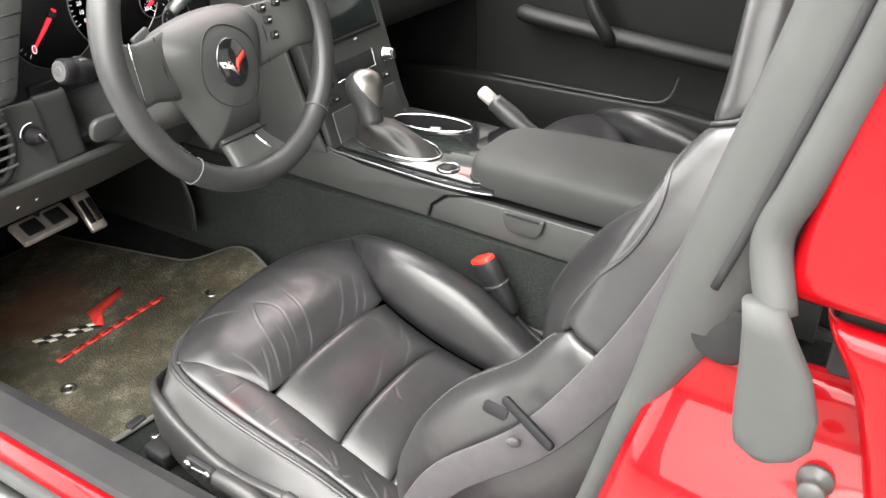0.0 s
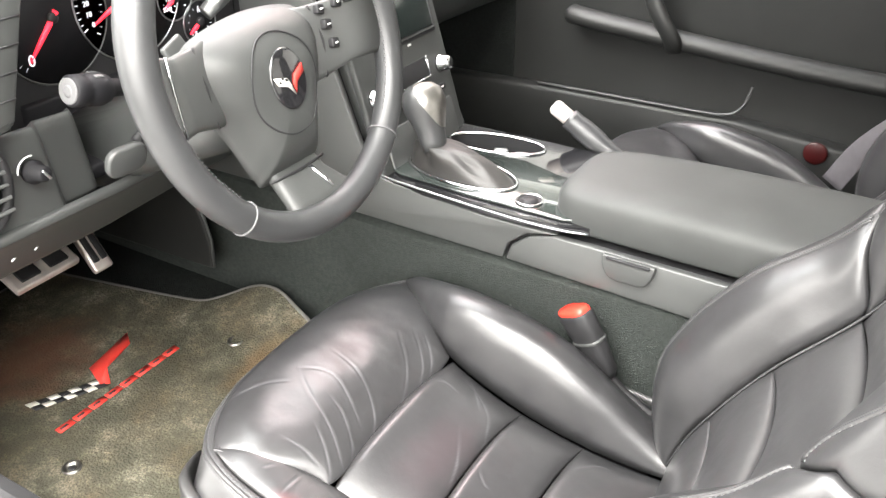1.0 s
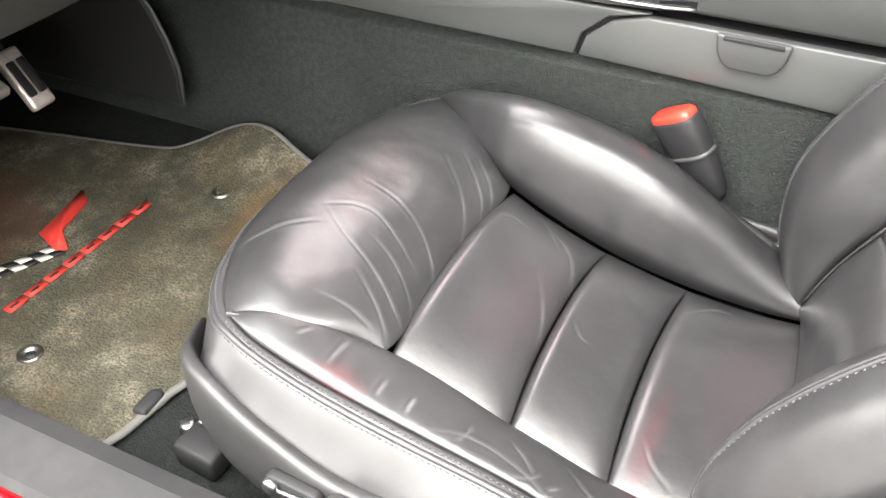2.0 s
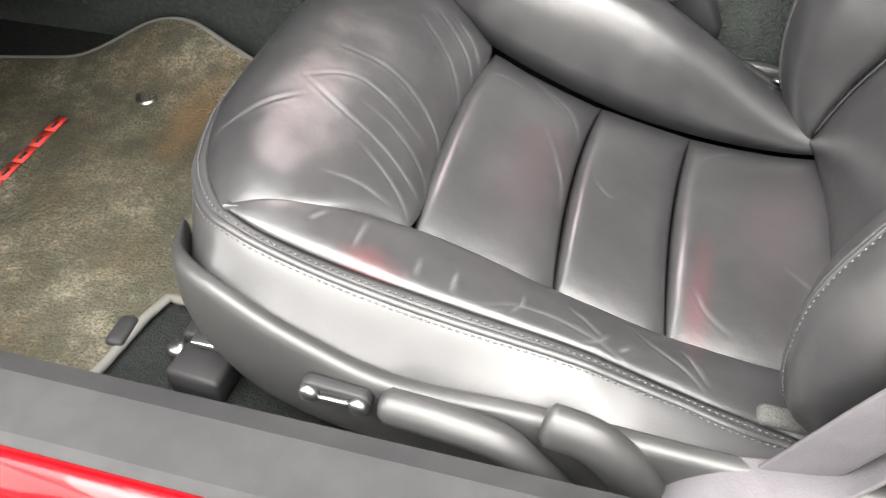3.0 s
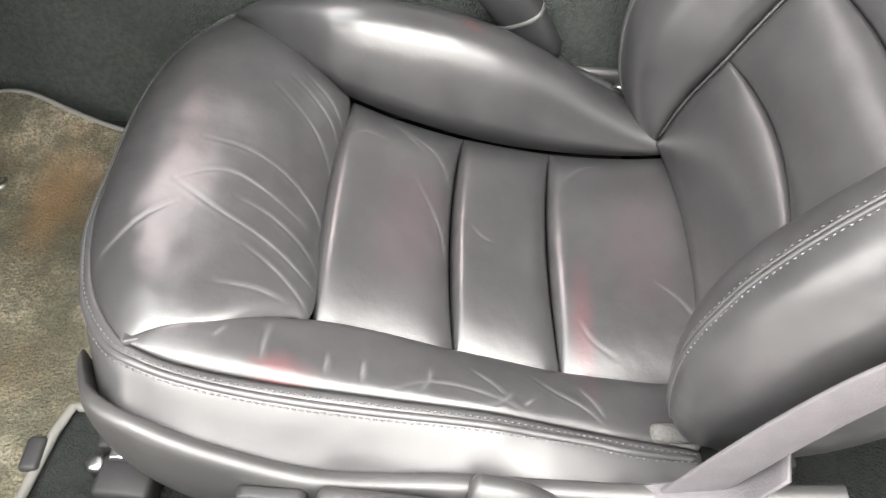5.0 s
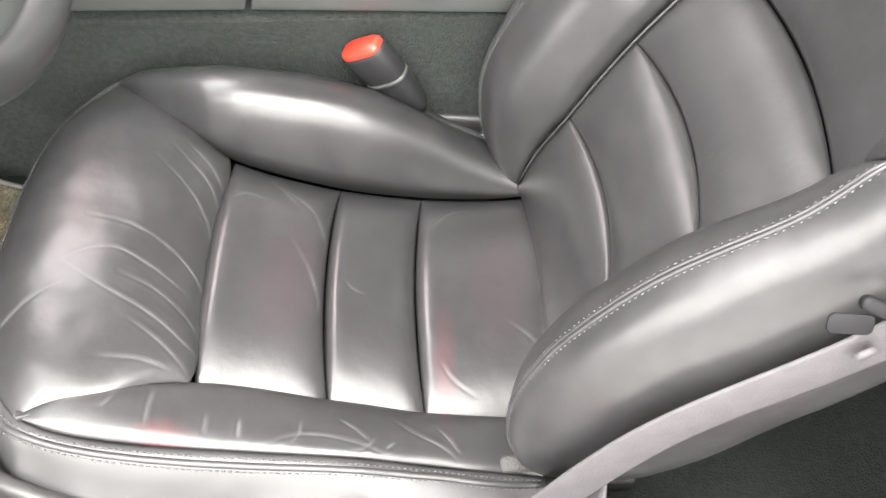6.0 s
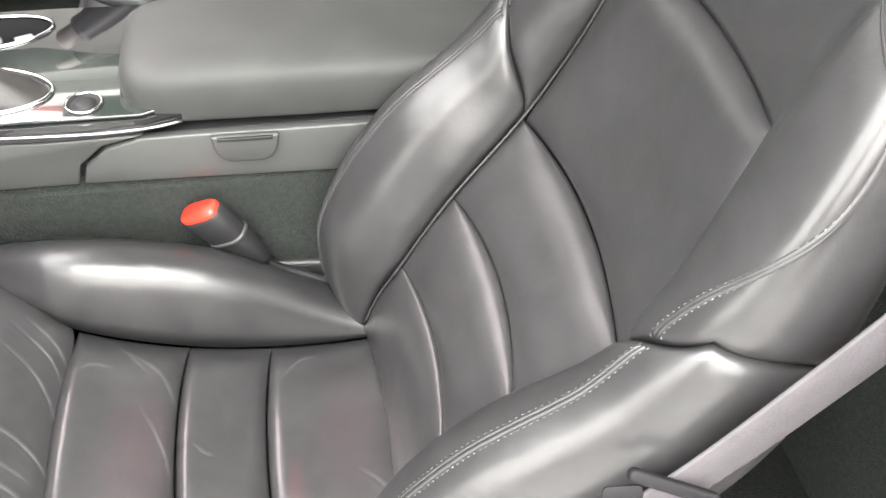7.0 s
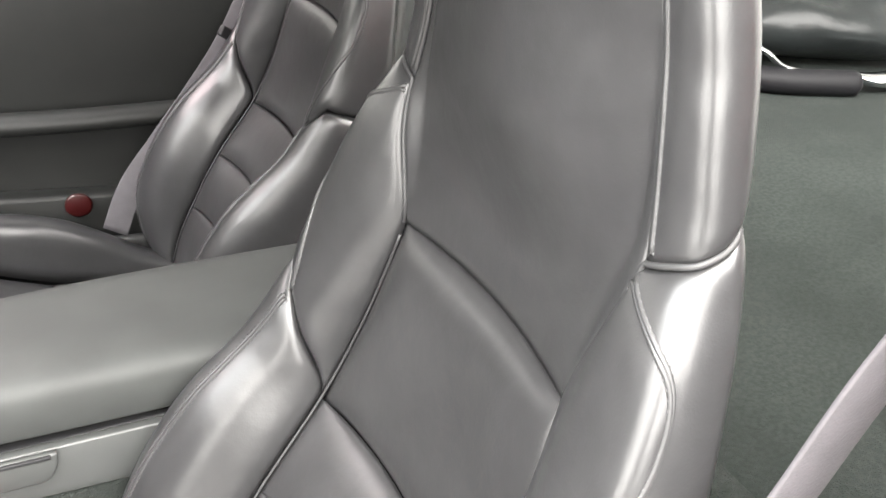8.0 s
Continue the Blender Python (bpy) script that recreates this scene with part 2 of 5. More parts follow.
def panel(name, fn, nu, nv, mat, parent, puff=0.01, groove=0.004, sharp=8, thick=0.006, label="", creases=0.0, flip=1, pu=True, pv=True, lead=False, folds=(), depth=0.00035):
    """A padded, upholstered panel: fn(u, v) is its seam-to-seam surface, puffed along its normal and drawn in at the seams.
    lead: fullest just behind its first seam. folds: crease lines in plan, as lists of (x, y)."""
    lines = []
    for f in folds:
        c = curve_through([(x, y, 0) for x, y in f], 140)
        lines.append(np.array([(p.x, p.y) for p in c]))

    def place(u, v, rise=0.0):
        e = 1e-3
        u0, u1, v0, v1 = max(0, u - e), min(1, u + e), max(0, v - e), min(1, v + e)
        p = Vector(fn(u, v))
        n = (Vector(fn(u1, v)) - Vector(fn(u0, v))).cross(Vector(fn(u, v1)) - Vector(fn(u, v0)))
        n = n.normalized() * flip if n.length > 1e-12 else Vector((0, 0, 1))
        fu = (1 - math.exp(-u * 26)) * (1 - 0.25 * u) * (1 - u ** 9) if lead else (1 - abs(2 * u - 1) ** sharp if pu else 1)
        f = fu * (1 - abs(2 * v - 1) ** sharp if pv else 1)
        f = max(f, 0) ** 0.72
        d = -groove + (groove + puff) * f
        if creases:
            d += creases * f * (noise.noise(p * 16) * 0.8 + noise.noise(p * 45) * 0.25)
        for c in lines:
            q = (c[:, 0] - p.x) ** 2 + (c[:, 1] - p.y) ** 2
            k = int(q.argmin())
            r = math.sqrt(q[k]) / 0.0020
            if r < 4:
                ends = min(1, 0.2 + min(k, len(c) - 1 - k) / 36)
                d += depth * f * ends * (0.55 * math.exp(-((r - 1.7) / 0.9) ** 2) - math.exp(-r * r))
        return p + n * (d + rise)
    bm = grid(place, nu, nv)
    if flip < 0:
        bmesh.ops.reverse_faces(bm, faces=bm.faces)
    ob = part(name, bm, mat, parent, label, recalc=False)
    if lines:
        # the finish is rubbed pale along the creases
        worn = ob.data.attributes.new("wear", "FLOAT", "POINT")
        for k in range((nu + 1) * (nv + 1)):
            p = fn(k // (nv + 1) / nu, k % (nv + 1) / nv)
            best = 0.0
            for c in lines:
                q = (c[:, 0] - p[0]) ** 2 + (c[:, 1] - p[1]) ** 2
                i = int(q.argmin())
                best = max(best, math.exp(-q[i] / 0.0011 ** 2) * min(1, 0.1 + min(i, len(c) - 1 - i) / 50))
            worn.data[k].value = best * (0.55 + 0.35 * noise.noise(Vector(p) * 40))
    s = ob.modifiers.new("thickness", "SOLIDIFY")
    s.thickness, s.offset = thick, -1
    return place


def tube(points, radius, n=8, closed=False, flat=1.0, up=None):
    """A round bar along the points; radius may be a list. flat: width along up against width across."""
    pts = [Vector(p) for p in points]
    rad = radius if isinstance(radius, (list, tuple)) else [radius] * len(pts)
    bm = bmesh.new()
    rings = []
    prev = None
    for i, p in enumerate(pts):
        a = pts[i - 1] if (i or closed) else p
        b = pts[(i + 1) % len(pts)] if (i < len(pts) - 1 or closed) else p
        t = (b - a).normalized()
        ref = Vector(up) if up is not None else (prev if prev is not None else (Vector((0, 0, 1)) if abs(t.z) < 0.9 else Vector((1, 0, 0))))
        s = t.cross(ref)
        s = s.normalized() if s.length > 1e-9 else t.orthogonal().normalized()
        w = s.cross(t).normalized()
        prev = w
        rings.append([bm.verts.new(p + (s * math.cos(k) + w * math.sin(k) * flat) * rad[i]) for k in [2 * math.pi * q / n for q in range(n)]])
    m = len(rings)
    for i in range(m if closed else m - 1):
        for k in range(n):
            bm.faces.new((rings[i][k], rings[i][(k + 1) % n], rings[(i + 1) % m][(k + 1) % n], rings[(i + 1) % m][k]))
    if not closed:
        bm.faces.new(rings[0])
        bm.faces.new(list(reversed(rings[-1])))
    return bm


def curve_through(points, n=40, closed=False):
    """Smooth points along a polyline."""
    p = [Vector(q) for q in points]
    out = []
    m = len(p) if closed else len(p) - 1
    for i in range(m):
        a, b, c, d = (p[(i - 1) % len(p)] if (closed or i) else p[0] * 2 - p[1]), p[i], p[(i + 1) % len(p)], (p[(i + 2) % len(p)] if (closed or i + 2 < len(p)) else p[-1] * 2 - p[-2])
        steps = max(2, n // m)
        for k in range(steps):
            t = k / steps
            out.append(0.5 * ((2 * b) + (c - a) * t + (2 * a - 5 * b + 4 * c - d) * t * t + (3 * b - 3 * c + d - a) * t**3))
    if not closed:
        out.append(p[-1])
    return out


def box(sx, sy, sz, bevel=0.004, seg=3, at=(0, 0, 0), m=None):
    bm = bmesh.new()
    bmesh.ops.create_cube(bm, size=1)
    for v in bm.verts:
        v.co = Vector((v.co.x * sx, v.co.y * sy, v.co.z * sz))
    if bevel:
        bmesh.ops.bevel(bm, geom=bm.edges[:], offset=min(bevel, 0.49 * min(sx, sy, sz)), segments=seg, affect="EDGES", profile=0.5)
    if m is not None:
        bm.transform(m)
    bm.transform(Matrix.Translation(at))
    return bm


def prism(outline, depth, bevel=0.003, seg=2, m=None):
    """A plate of that outline (x, y), from z 0 up to depth."""
    bm = bmesh.new()
    face = bm.faces.new([bm.verts.new((x, y, 0)) for x, y in outline])
    r = bmesh.ops.extrude_face_region(bm, geom=[face])
    for v in [g for g in r["geom"] if isinstance(g, bmesh.types.BMVert)]:
        v.co.z += depth
    bmesh.ops.recalc_face_normals(bm, faces=bm.faces)
    if bevel:
        bm.normal_update()
        sharp = [e for e in bm.edges if len(e.link_faces) == 2 and e.calc_face_angle(0) > 0.6]
        bmesh.ops.bevel(bm, geom=sharp, offset=bevel, segments=seg, affect="EDGES", profile=0.5)
    if m is not None:
        bm.transform(m)
    return bm


def lathe(profile, n=32, m=None):
    """Turned about z: profile rows (radius, z)."""
    bm = bmesh.new()
    rings = []
    for r, z in profile:
        rings.append([bm.verts.new((max(r, 1e-5) * math.cos(2 * math.pi * k / n), max(r, 1e-5) * math.sin(2 * math.pi * k / n), z)) for k in range(n)])
    for a, b in zip(rings, rings[1:]):
        for k in range(n):
            bm.faces.new((a[k], a[(k + 1) % n], b[(k + 1) % n], b[k]))
    bm.faces.new(rings[0])
    bm.faces.new(list(reversed(rings[-1])))
    if m is not None:
        bm.transform(m)
    return bm


def loft(sections):
    """A closed body through outlines with the same number of points."""
    bm = bmesh.new()
    rings = [[bm.verts.new(p) for p in s] for s in sections]
    n = len(rings[0])
    for a, b in zip(rings, rings[1:]):
        for k in range(n):
            bm.faces.new((a[k], a[(k + 1) % n], b[(k + 1) % n], b[k]))
    bm.faces.new(rings[0])
    bm.faces.new(list(reversed(rings[-1])))
    return bm


def stitches(points, spacing=0.0062, length=0.0040, r=0.0007):
    """Short raised thread stitches along a line."""
    pts = [Vector(p) for p in points]
    bm = bmesh.new()
    d, acc = 0.0, 0.0
    for a, b in zip(pts, pts[1:]):
        seg = (b - a).length
        if seg < 1e-9:
            continue
        t = (b - a) / seg
        while acc < d + seg:
            c = a + t * (acc - d)
            s = t.orthogonal().normalized()
            w = t.cross(s)
            e0, e1 = c - t * length / 2, c + t * length / 2
            q = [(c + s * r * math.cos(k) + w * r * math.sin(k)) for k in (0, math.pi / 2, math.pi, 1.5 * math.pi)]
            mid = [bm.verts.new(p) for p in q]
            v0, v1 = bm.verts.new(e0), bm.verts.new(e1)
            for k in range(4):
                bm.faces.new((mid[k], mid[(k + 1) % 4], v1))
                bm.faces.new((mid[(k + 1) % 4], mid[k], v0))
            acc += spacing
        d += seg
    return bm


def on_plane(origin, right, up):
    """A matrix whose x, y axes are right and up in a face, z out of it."""
    r, u = Vector(right).normalized(), Vector(up).normalized()
    n = r.cross(u).normalized()
    u = n.cross(r)
    return Matrix((( r.x, u.x, n.x, origin[0]), (r.y, u.y, n.y, origin[1]), (r.z, u.z, n.z, origin[2]), (0, 0, 0, 1)))


def rounded(w, h, r, n=5):
    pts = []
    for cx, cy, a0 in ((w / 2 - r, h / 2 - r, 0), (-w / 2 + r, h / 2 - r, 90), (-w / 2 + r, -h / 2 + r, 180), (w / 2 - r, -h / 2 + r, 270)):
        for k in range(n + 1):
            a = math.radians(a0 + 90 * k / n)
            pts.append((cx + r * math.cos(a), cy + r * math.sin(a)))
    return pts


# ---------------------------------------------------------------- garage and car shell
def setting(name, bm, mat, label, category="structure", smooth=False):
    return tagged(part(name, bm, mat, None, "", smooth), label, category, "", "structure")


setting("ground", box(9, 9, 0.1, 0, at=(0, 0, -0.05)), CONCRETE, "smooth grey concrete garage floor", "floor")
setting("wall_north", box(9, 0.1, 3.0, 0, at=(0, 4.5, 1.5)), WALLPAINT, "plain white painted garage wall", "wall")
# unseen wall, kept greyer than the others to weaken its reflection in the jamb
setting("wall_south", box(9, 0.1, 3.0, 0, at=(0, -4.5, 1.5)), GREY_WALL, "plain grey garage wall out of view", "wall")
setting("wall_east", box(0.1, 8.9, 3.0, 0, at=(4.45, 0, 1.5)), WALLPAINT, "plain white painted garage wall", "wall")
setting("wall_west", box(0.1, 8.9, 3.0, 0, at=(-4.45, 0, 1.5)), WALLPAINT, "plain white painted garage wall", "wall")
setting("ceiling", box(9, 9.1, 0.1, 0, at=(0, 0, 3.05)), WALLPAINT, "plain white garage ceiling", "ceiling")

CY = -0.03        # centre line of the driver's seat
FZ = 0.19         # cabin floor carpet

floor = setting("cabin_floor", box(1.75, 1.40, 0.05, 0.0, at=(-0.425, 0.41, FZ - 0.025)), SHADED_CARPET, "dark grey carpeted cabin floor", "floor")
# transmission tunnel, carpeted, below the console
tun = loft([[(x, 0.222 + k, FZ - 0.01), (x, 0.219 + 0.8 * k, 0.43), (x, 0.24 + k, 0.450), (x, 0.43, 0.450), (x, 0.452, 0.43), (x, 0.455, FZ - 0.01)] for x, k in ((-1.3, 0.03), (-0.9, 0.03), (-0.6, 0.01), (-0.3, 0), (0.44, 0))])
setting("tunnel_carpet", tun, CARPET, "dark grey carpet over the transmission tunnel", "carpet", False)
setting("bulkhead", box(0.05, 1.42, 0.34, 0.02, at=(0.47, 0.40, 0.34)), CARPET, "dark carpeted bulkhead behind the seats", "bulkhead")
setting("cargo_floor", box(1.6, 1.42, 0.05, 0.015, at=(1.28, 0.40, 0.48)), CARGO_CARPET, "dark grey carpeted cargo floor behind the seats", "floor")
setting("firewall", box(0.05, 1.50, 0.8, 0.0, at=(-1.32, 0.40, 0.56)), SHADED_CARPET, "dark carpeted footwell firewall", "firewall")
close_pts = [(-1.30, 0.255), (-0.876, 0.267), (-0.873, 0.323), (-0.882, 0.363), (-0.900, 0.405), (-0.93, 0.45), (-1.30, 0.47)]
setting("closeout_panel", prism(close_pts, 0.010, 0.004, m=on_plane((0, 0.200, 0), (1, 0, 0), (0, 0, 1))), DOOR_PLASTIC, "dark plastic footwell side panel with a curved edge", "panel")
# edge bar in a paler plastic than the panel
setting("closeout_edge", tube([(-0.876, 0.196, 0.268), (-0.873, 0.196, 0.323), (-0.882, 0.196, 0.363), (-0.900, 0.196, 0.405), (-0.93, 0.196, 0.448)], 0.0028, 8), PLASTIC_MID, "pale edge of the footwell side panel", "trim", True)
setting("kick_panel", box(0.60, 0.03, 0.74, 0.0, at=(-1.05, 1.135, 0.56)), SHADED_CARPET, "dark carpeted footwell side", "kick panel")
# out of view; its added length only keeps light out of the footwell
setting("kick_panel_near", box(0.53, 0.03, 0.74, 0.0, at=(-1.06, -0.338, 0.56)), SHADED_CARPET, "dark carpeted footwell side", "kick panel")

# the roof panel, out of view, closes the cabin and shades the passenger side
def roof(u, v):
    w = 2 * v - 1
    return (-0.42 + 0.92 * u, 0.405 + 0.50 * w, 1.235 - 0.045 * w * w - 0.05 * (2 * u - 1) ** 2)


rf = setting("roof_panel", grid(roof, 12, 16), HEADLINER, "plain grey car roof lining", "roof", True)
rf.modifiers.new("thickness", "SOLIDIFY").thickness = 0.03

# ---------------------------------------------------------------- seats
# insert seam of the cushion: x, half width, height
SEAM = [(-0.345, 0.140, 0.333), (-0.30, 0.137, 0.312), (-0.23, 0.135, 0.288), (-0.139, 0.139, 0.265), (-0.06, 0.141, 0.258), (0.012, 0.141, 0.264)]
# inner seam of a bolster, from the front corner back: share of its length, x, half width, height
INNER = [(0.0, -0.468, 0.205, 0.371), (0.13, -0.418, 0.172, 0.365), (0.27, -0.345, 0.140, 0.334), (0.48, -0.230, 0.135, 0.288), (0.68, -0.139, 0.139, 0.265), (0.84, -0.06, 0.141, 0.258), (1.0, 0.010, 0.141, 0.264)]
# outer seam of a bolster: share of its length, x, half width, height
OUTER = [(0.0, -0.468, 0.205, 0.371), (0.10, -0.432, 0.217, 0.362), (0.22, -0.375, 0.221, 0.345), (0.42, -0.285, 0.221, 0.323), (0.62, -0.20, 0.220, 0.305), (0.80, -0.125, 0.218, 0.279), (1.0, -0.035, 0.218, 0.258)]
# fullness of a bolster over the line between its seams
FULL = [(0.0, 0.004), (0.12, 0.034), (0.27, 0.076), (0.44, 0.093), (0.60, 0.086), (0.75, 0.060), (0.90, 0.024), (1.0, 0.010)]
# top edge of the plastic side shell: x, half width, top, bottom
SHELL = [(-0.518, 0.175, 0.330, 0.300), (-0.497, 0.214, 0.345, 0.275), (-0.45, 0.240, 0.345, 0.245), (-0.39, 0.250, 0.322, 0.226), (-0.32, 0.254, 0.300, 0.220), (-0.22, 0.254, 0.300, 0.218), (-0.08, 0.252, 0.290, 0.218), (0.06, 0.245, 0.285, 0.220)]
# back: height, x of the face, insert half width, crest half width, crest height, outer half width
BACK = [
    (0.262, -0.020, 0.146, 0.192, 0.030, 0.202),
    (0.330, 0.000, 0.136, 0.202, 0.070, 0.228),
    (0.388, 0.024, 0.124, 0.206, 0.088, 0.240),
    (0.476, 0.077, 0.130, 0.211, 0.090, 0.247),
    (0.557, 0.146, 0.148, 0.217, 0.080, 0.248),
    (0.620, 0.180, 0.148, 0.217, 0.070, 0.246),
    (0.690, 0.203, 0.137, 0.216, 0.058, 0.238),
    (0.755, 0.220, 0.126, 0.216, 0.046, 0.227),
    (0.820, 0.235, 0.130, 0.202, 0.034, 0.212),
    (0.880, 0.245, 0.140, 0.172, 0.020, 0.192),
    (0.970, 0.248, 0.130, 0.154, 0.016, 0.170),
    (1.040, 0.243, 0.118, 0.138, 0.010, 0.150),
    (1.075, 0.252, 0.090, 0.108, -0.005, 0.122),
]


# creases worn into the driver's cushion, in plan
ROLL_FOLDS = [[(-0.463, -0.040), (-0.440, -0.026), (-0.417, -0.024), (-0.390, -0.037), (-0.358, -0.057)], [(-0.463, -0.040), (-0.427, -0.064), (-0.386, -0.085), (-0.355, -0.106), (-0.341, -0.114)],
              [(-0.505, -0.124), (-0.494, -0.107), (-0.476, -0.081), (-0.455, -0.062)], [(-0.400, -0.094), (-0.375, -0.110), (-0.354, -0.126), (-0.345, -0.136)],
              [(-0.409, 0.105), (-0.370, 0.063), (-0.349, 0.021), (-0.342, -0.011)], [(-0.398, 0.126), (-0.362, 0.091), (-0.344, 0.055)], [(-0.385, 0.134), (-0.358, 0.108), (-0.343, 0.082)],
              [(-0.452, 0.013), (-0.412, 0.006), (-0.378, -0.012), (-0.354, -0.035), (-0.344, -0.057)], [(-0.414, -0.049), (-0.384, -0.060), (-0.354, -0.083), (-0.343, -0.098)],
              [(-0.416, -0.135), (-0.385, -0.132), (-0.361, -0.134)]]
INSERT_FOLDS = [[(-0.337, 0.077), (-0.325, 0.087), (-0.304, 0.086)], [(-0.312, 0.123), (-0.283, 0.107), (-0.259, 0.086), (-0.245, 0.059), (-0.239, 0.041)], [(-0.305, 0.128), (-0.269, 0.082)],
                [(-0.055, -0.041), (-0.035, -0.060), (-0.020, -0.082), (-0.010, -0.098)], [(-0.132, 0.083), (-0.109, 0.110), (-0.088, 0.118)], [(-0.225, -0.004), (-0.213, -0.016), (-0.203, -0.020)],
                [(-0.277, 0.040), (-0.251, -0.010), (-0.242, -0.044)], [(-0.126, -0.086), (-0.113, -0.105), (-0.092, -0.120)]]
BOLSTER_FOLDS = [[(-0.277, -0.200), (-0.255, -0.189), (-0.232, -0.186), (-0.208, -0.189), (-0.188, -0.194), (-0.173, -0.199)], [(-0.172, -0.160), (-0.151, -0.174), (-0.128, -0.184), (-0.112, -0.196)],
                 [(-0.369, -0.156), (-0.370, -0.174), (-0.370, -0.191)], [(-0.324, -0.175), (-0.324, -0.194)], [(-0.297, -0.176), (-0.297, -0.196)], [(-0.248, -0.172), (-0.248, -0.186), (-0.254, -0.197)],
                 [(-0.184, -0.184), (-0.191, -0.193), (-0.202, -0.199)], [(-0.218, -0.166), (-0.201, -0.178), (-0.186, -0.192)], [(-0.168, -0.186), (-0.176, -0.194)], [(-0.398, -0.167), (-0.406, -0.180)], [(-0.131, -0.165), (-0.119, -0.178), (-0.111, -0.190)]]


def lerp(a, b, k):
    return a + (b - a) * k


def back_point(z, w):
    """The seat back at a height; w from -2 to 2: 1 is the insert's seam, 1.5 the crest, 2 the outer edge."""
    x, wi, wc, h, wo = interp(BACK, z)
    x2 = interp(BACK, min(z + 0.01, 1.075))[0]
    x1 = interp(BACK, max(z - 0.01, 0.262))[0]
    t = Vector((x2 - x1, 0, min(z + 0.01, 1.075) - max(z - 0.01, 0.262))).normalized()
    n = Vector((-t.z, 0, t.x))
    a = abs(w)
    dep = interp([(0.26, 1.0), (0.50, 1.0), (0.66, 0.5), (0.80, 0.2), (0.87, 0.24), (0.95, 0.36), (1.08, 0.36)], z)[0]
    if a <= 1:
        full = min(1.0, max(0.0, (z - 0.79) / 0.12))
        half, f = wi * a, 0.014 * a * a + 0.034 * full * full * (3 - 2 * full) * (1 - a * a)
    else:
        half, f = interp([(1.0, wi, 0.014), (1.22, lerp(wi, wc, 0.42), 0.014 + (h - 0.014) * 0.76), (1.5, wc, h), (1.75, lerp(wc, wo, 0.8), h * 0.72), (2.0, wo, h * 0.1 - 0.01 * dep), (2.3, wo - 0.003, -0.040 * dep), (2.6, wo - 0.018, -0.078 * dep)], a)
    p = Vector((x, 0, z)) + n * f
    return (p.x, math.copysign(half, w) - 0.010 * min(1, max(0, (z - 0.42) / 0.25)), p.z)


def shoulder_top(w):
    """Height of the seam under the headrest: low at the insert's corner, then rising quickly outwards."""
    w = abs(w)
    if w <= 1:
        return 0.752 + 0.004 * (1 - w * w)
    return lerp(0.752, 0.868, min(1, (w - 1) / 0.24) ** 0.8) + 0.030 * max(0, w - 1.24)


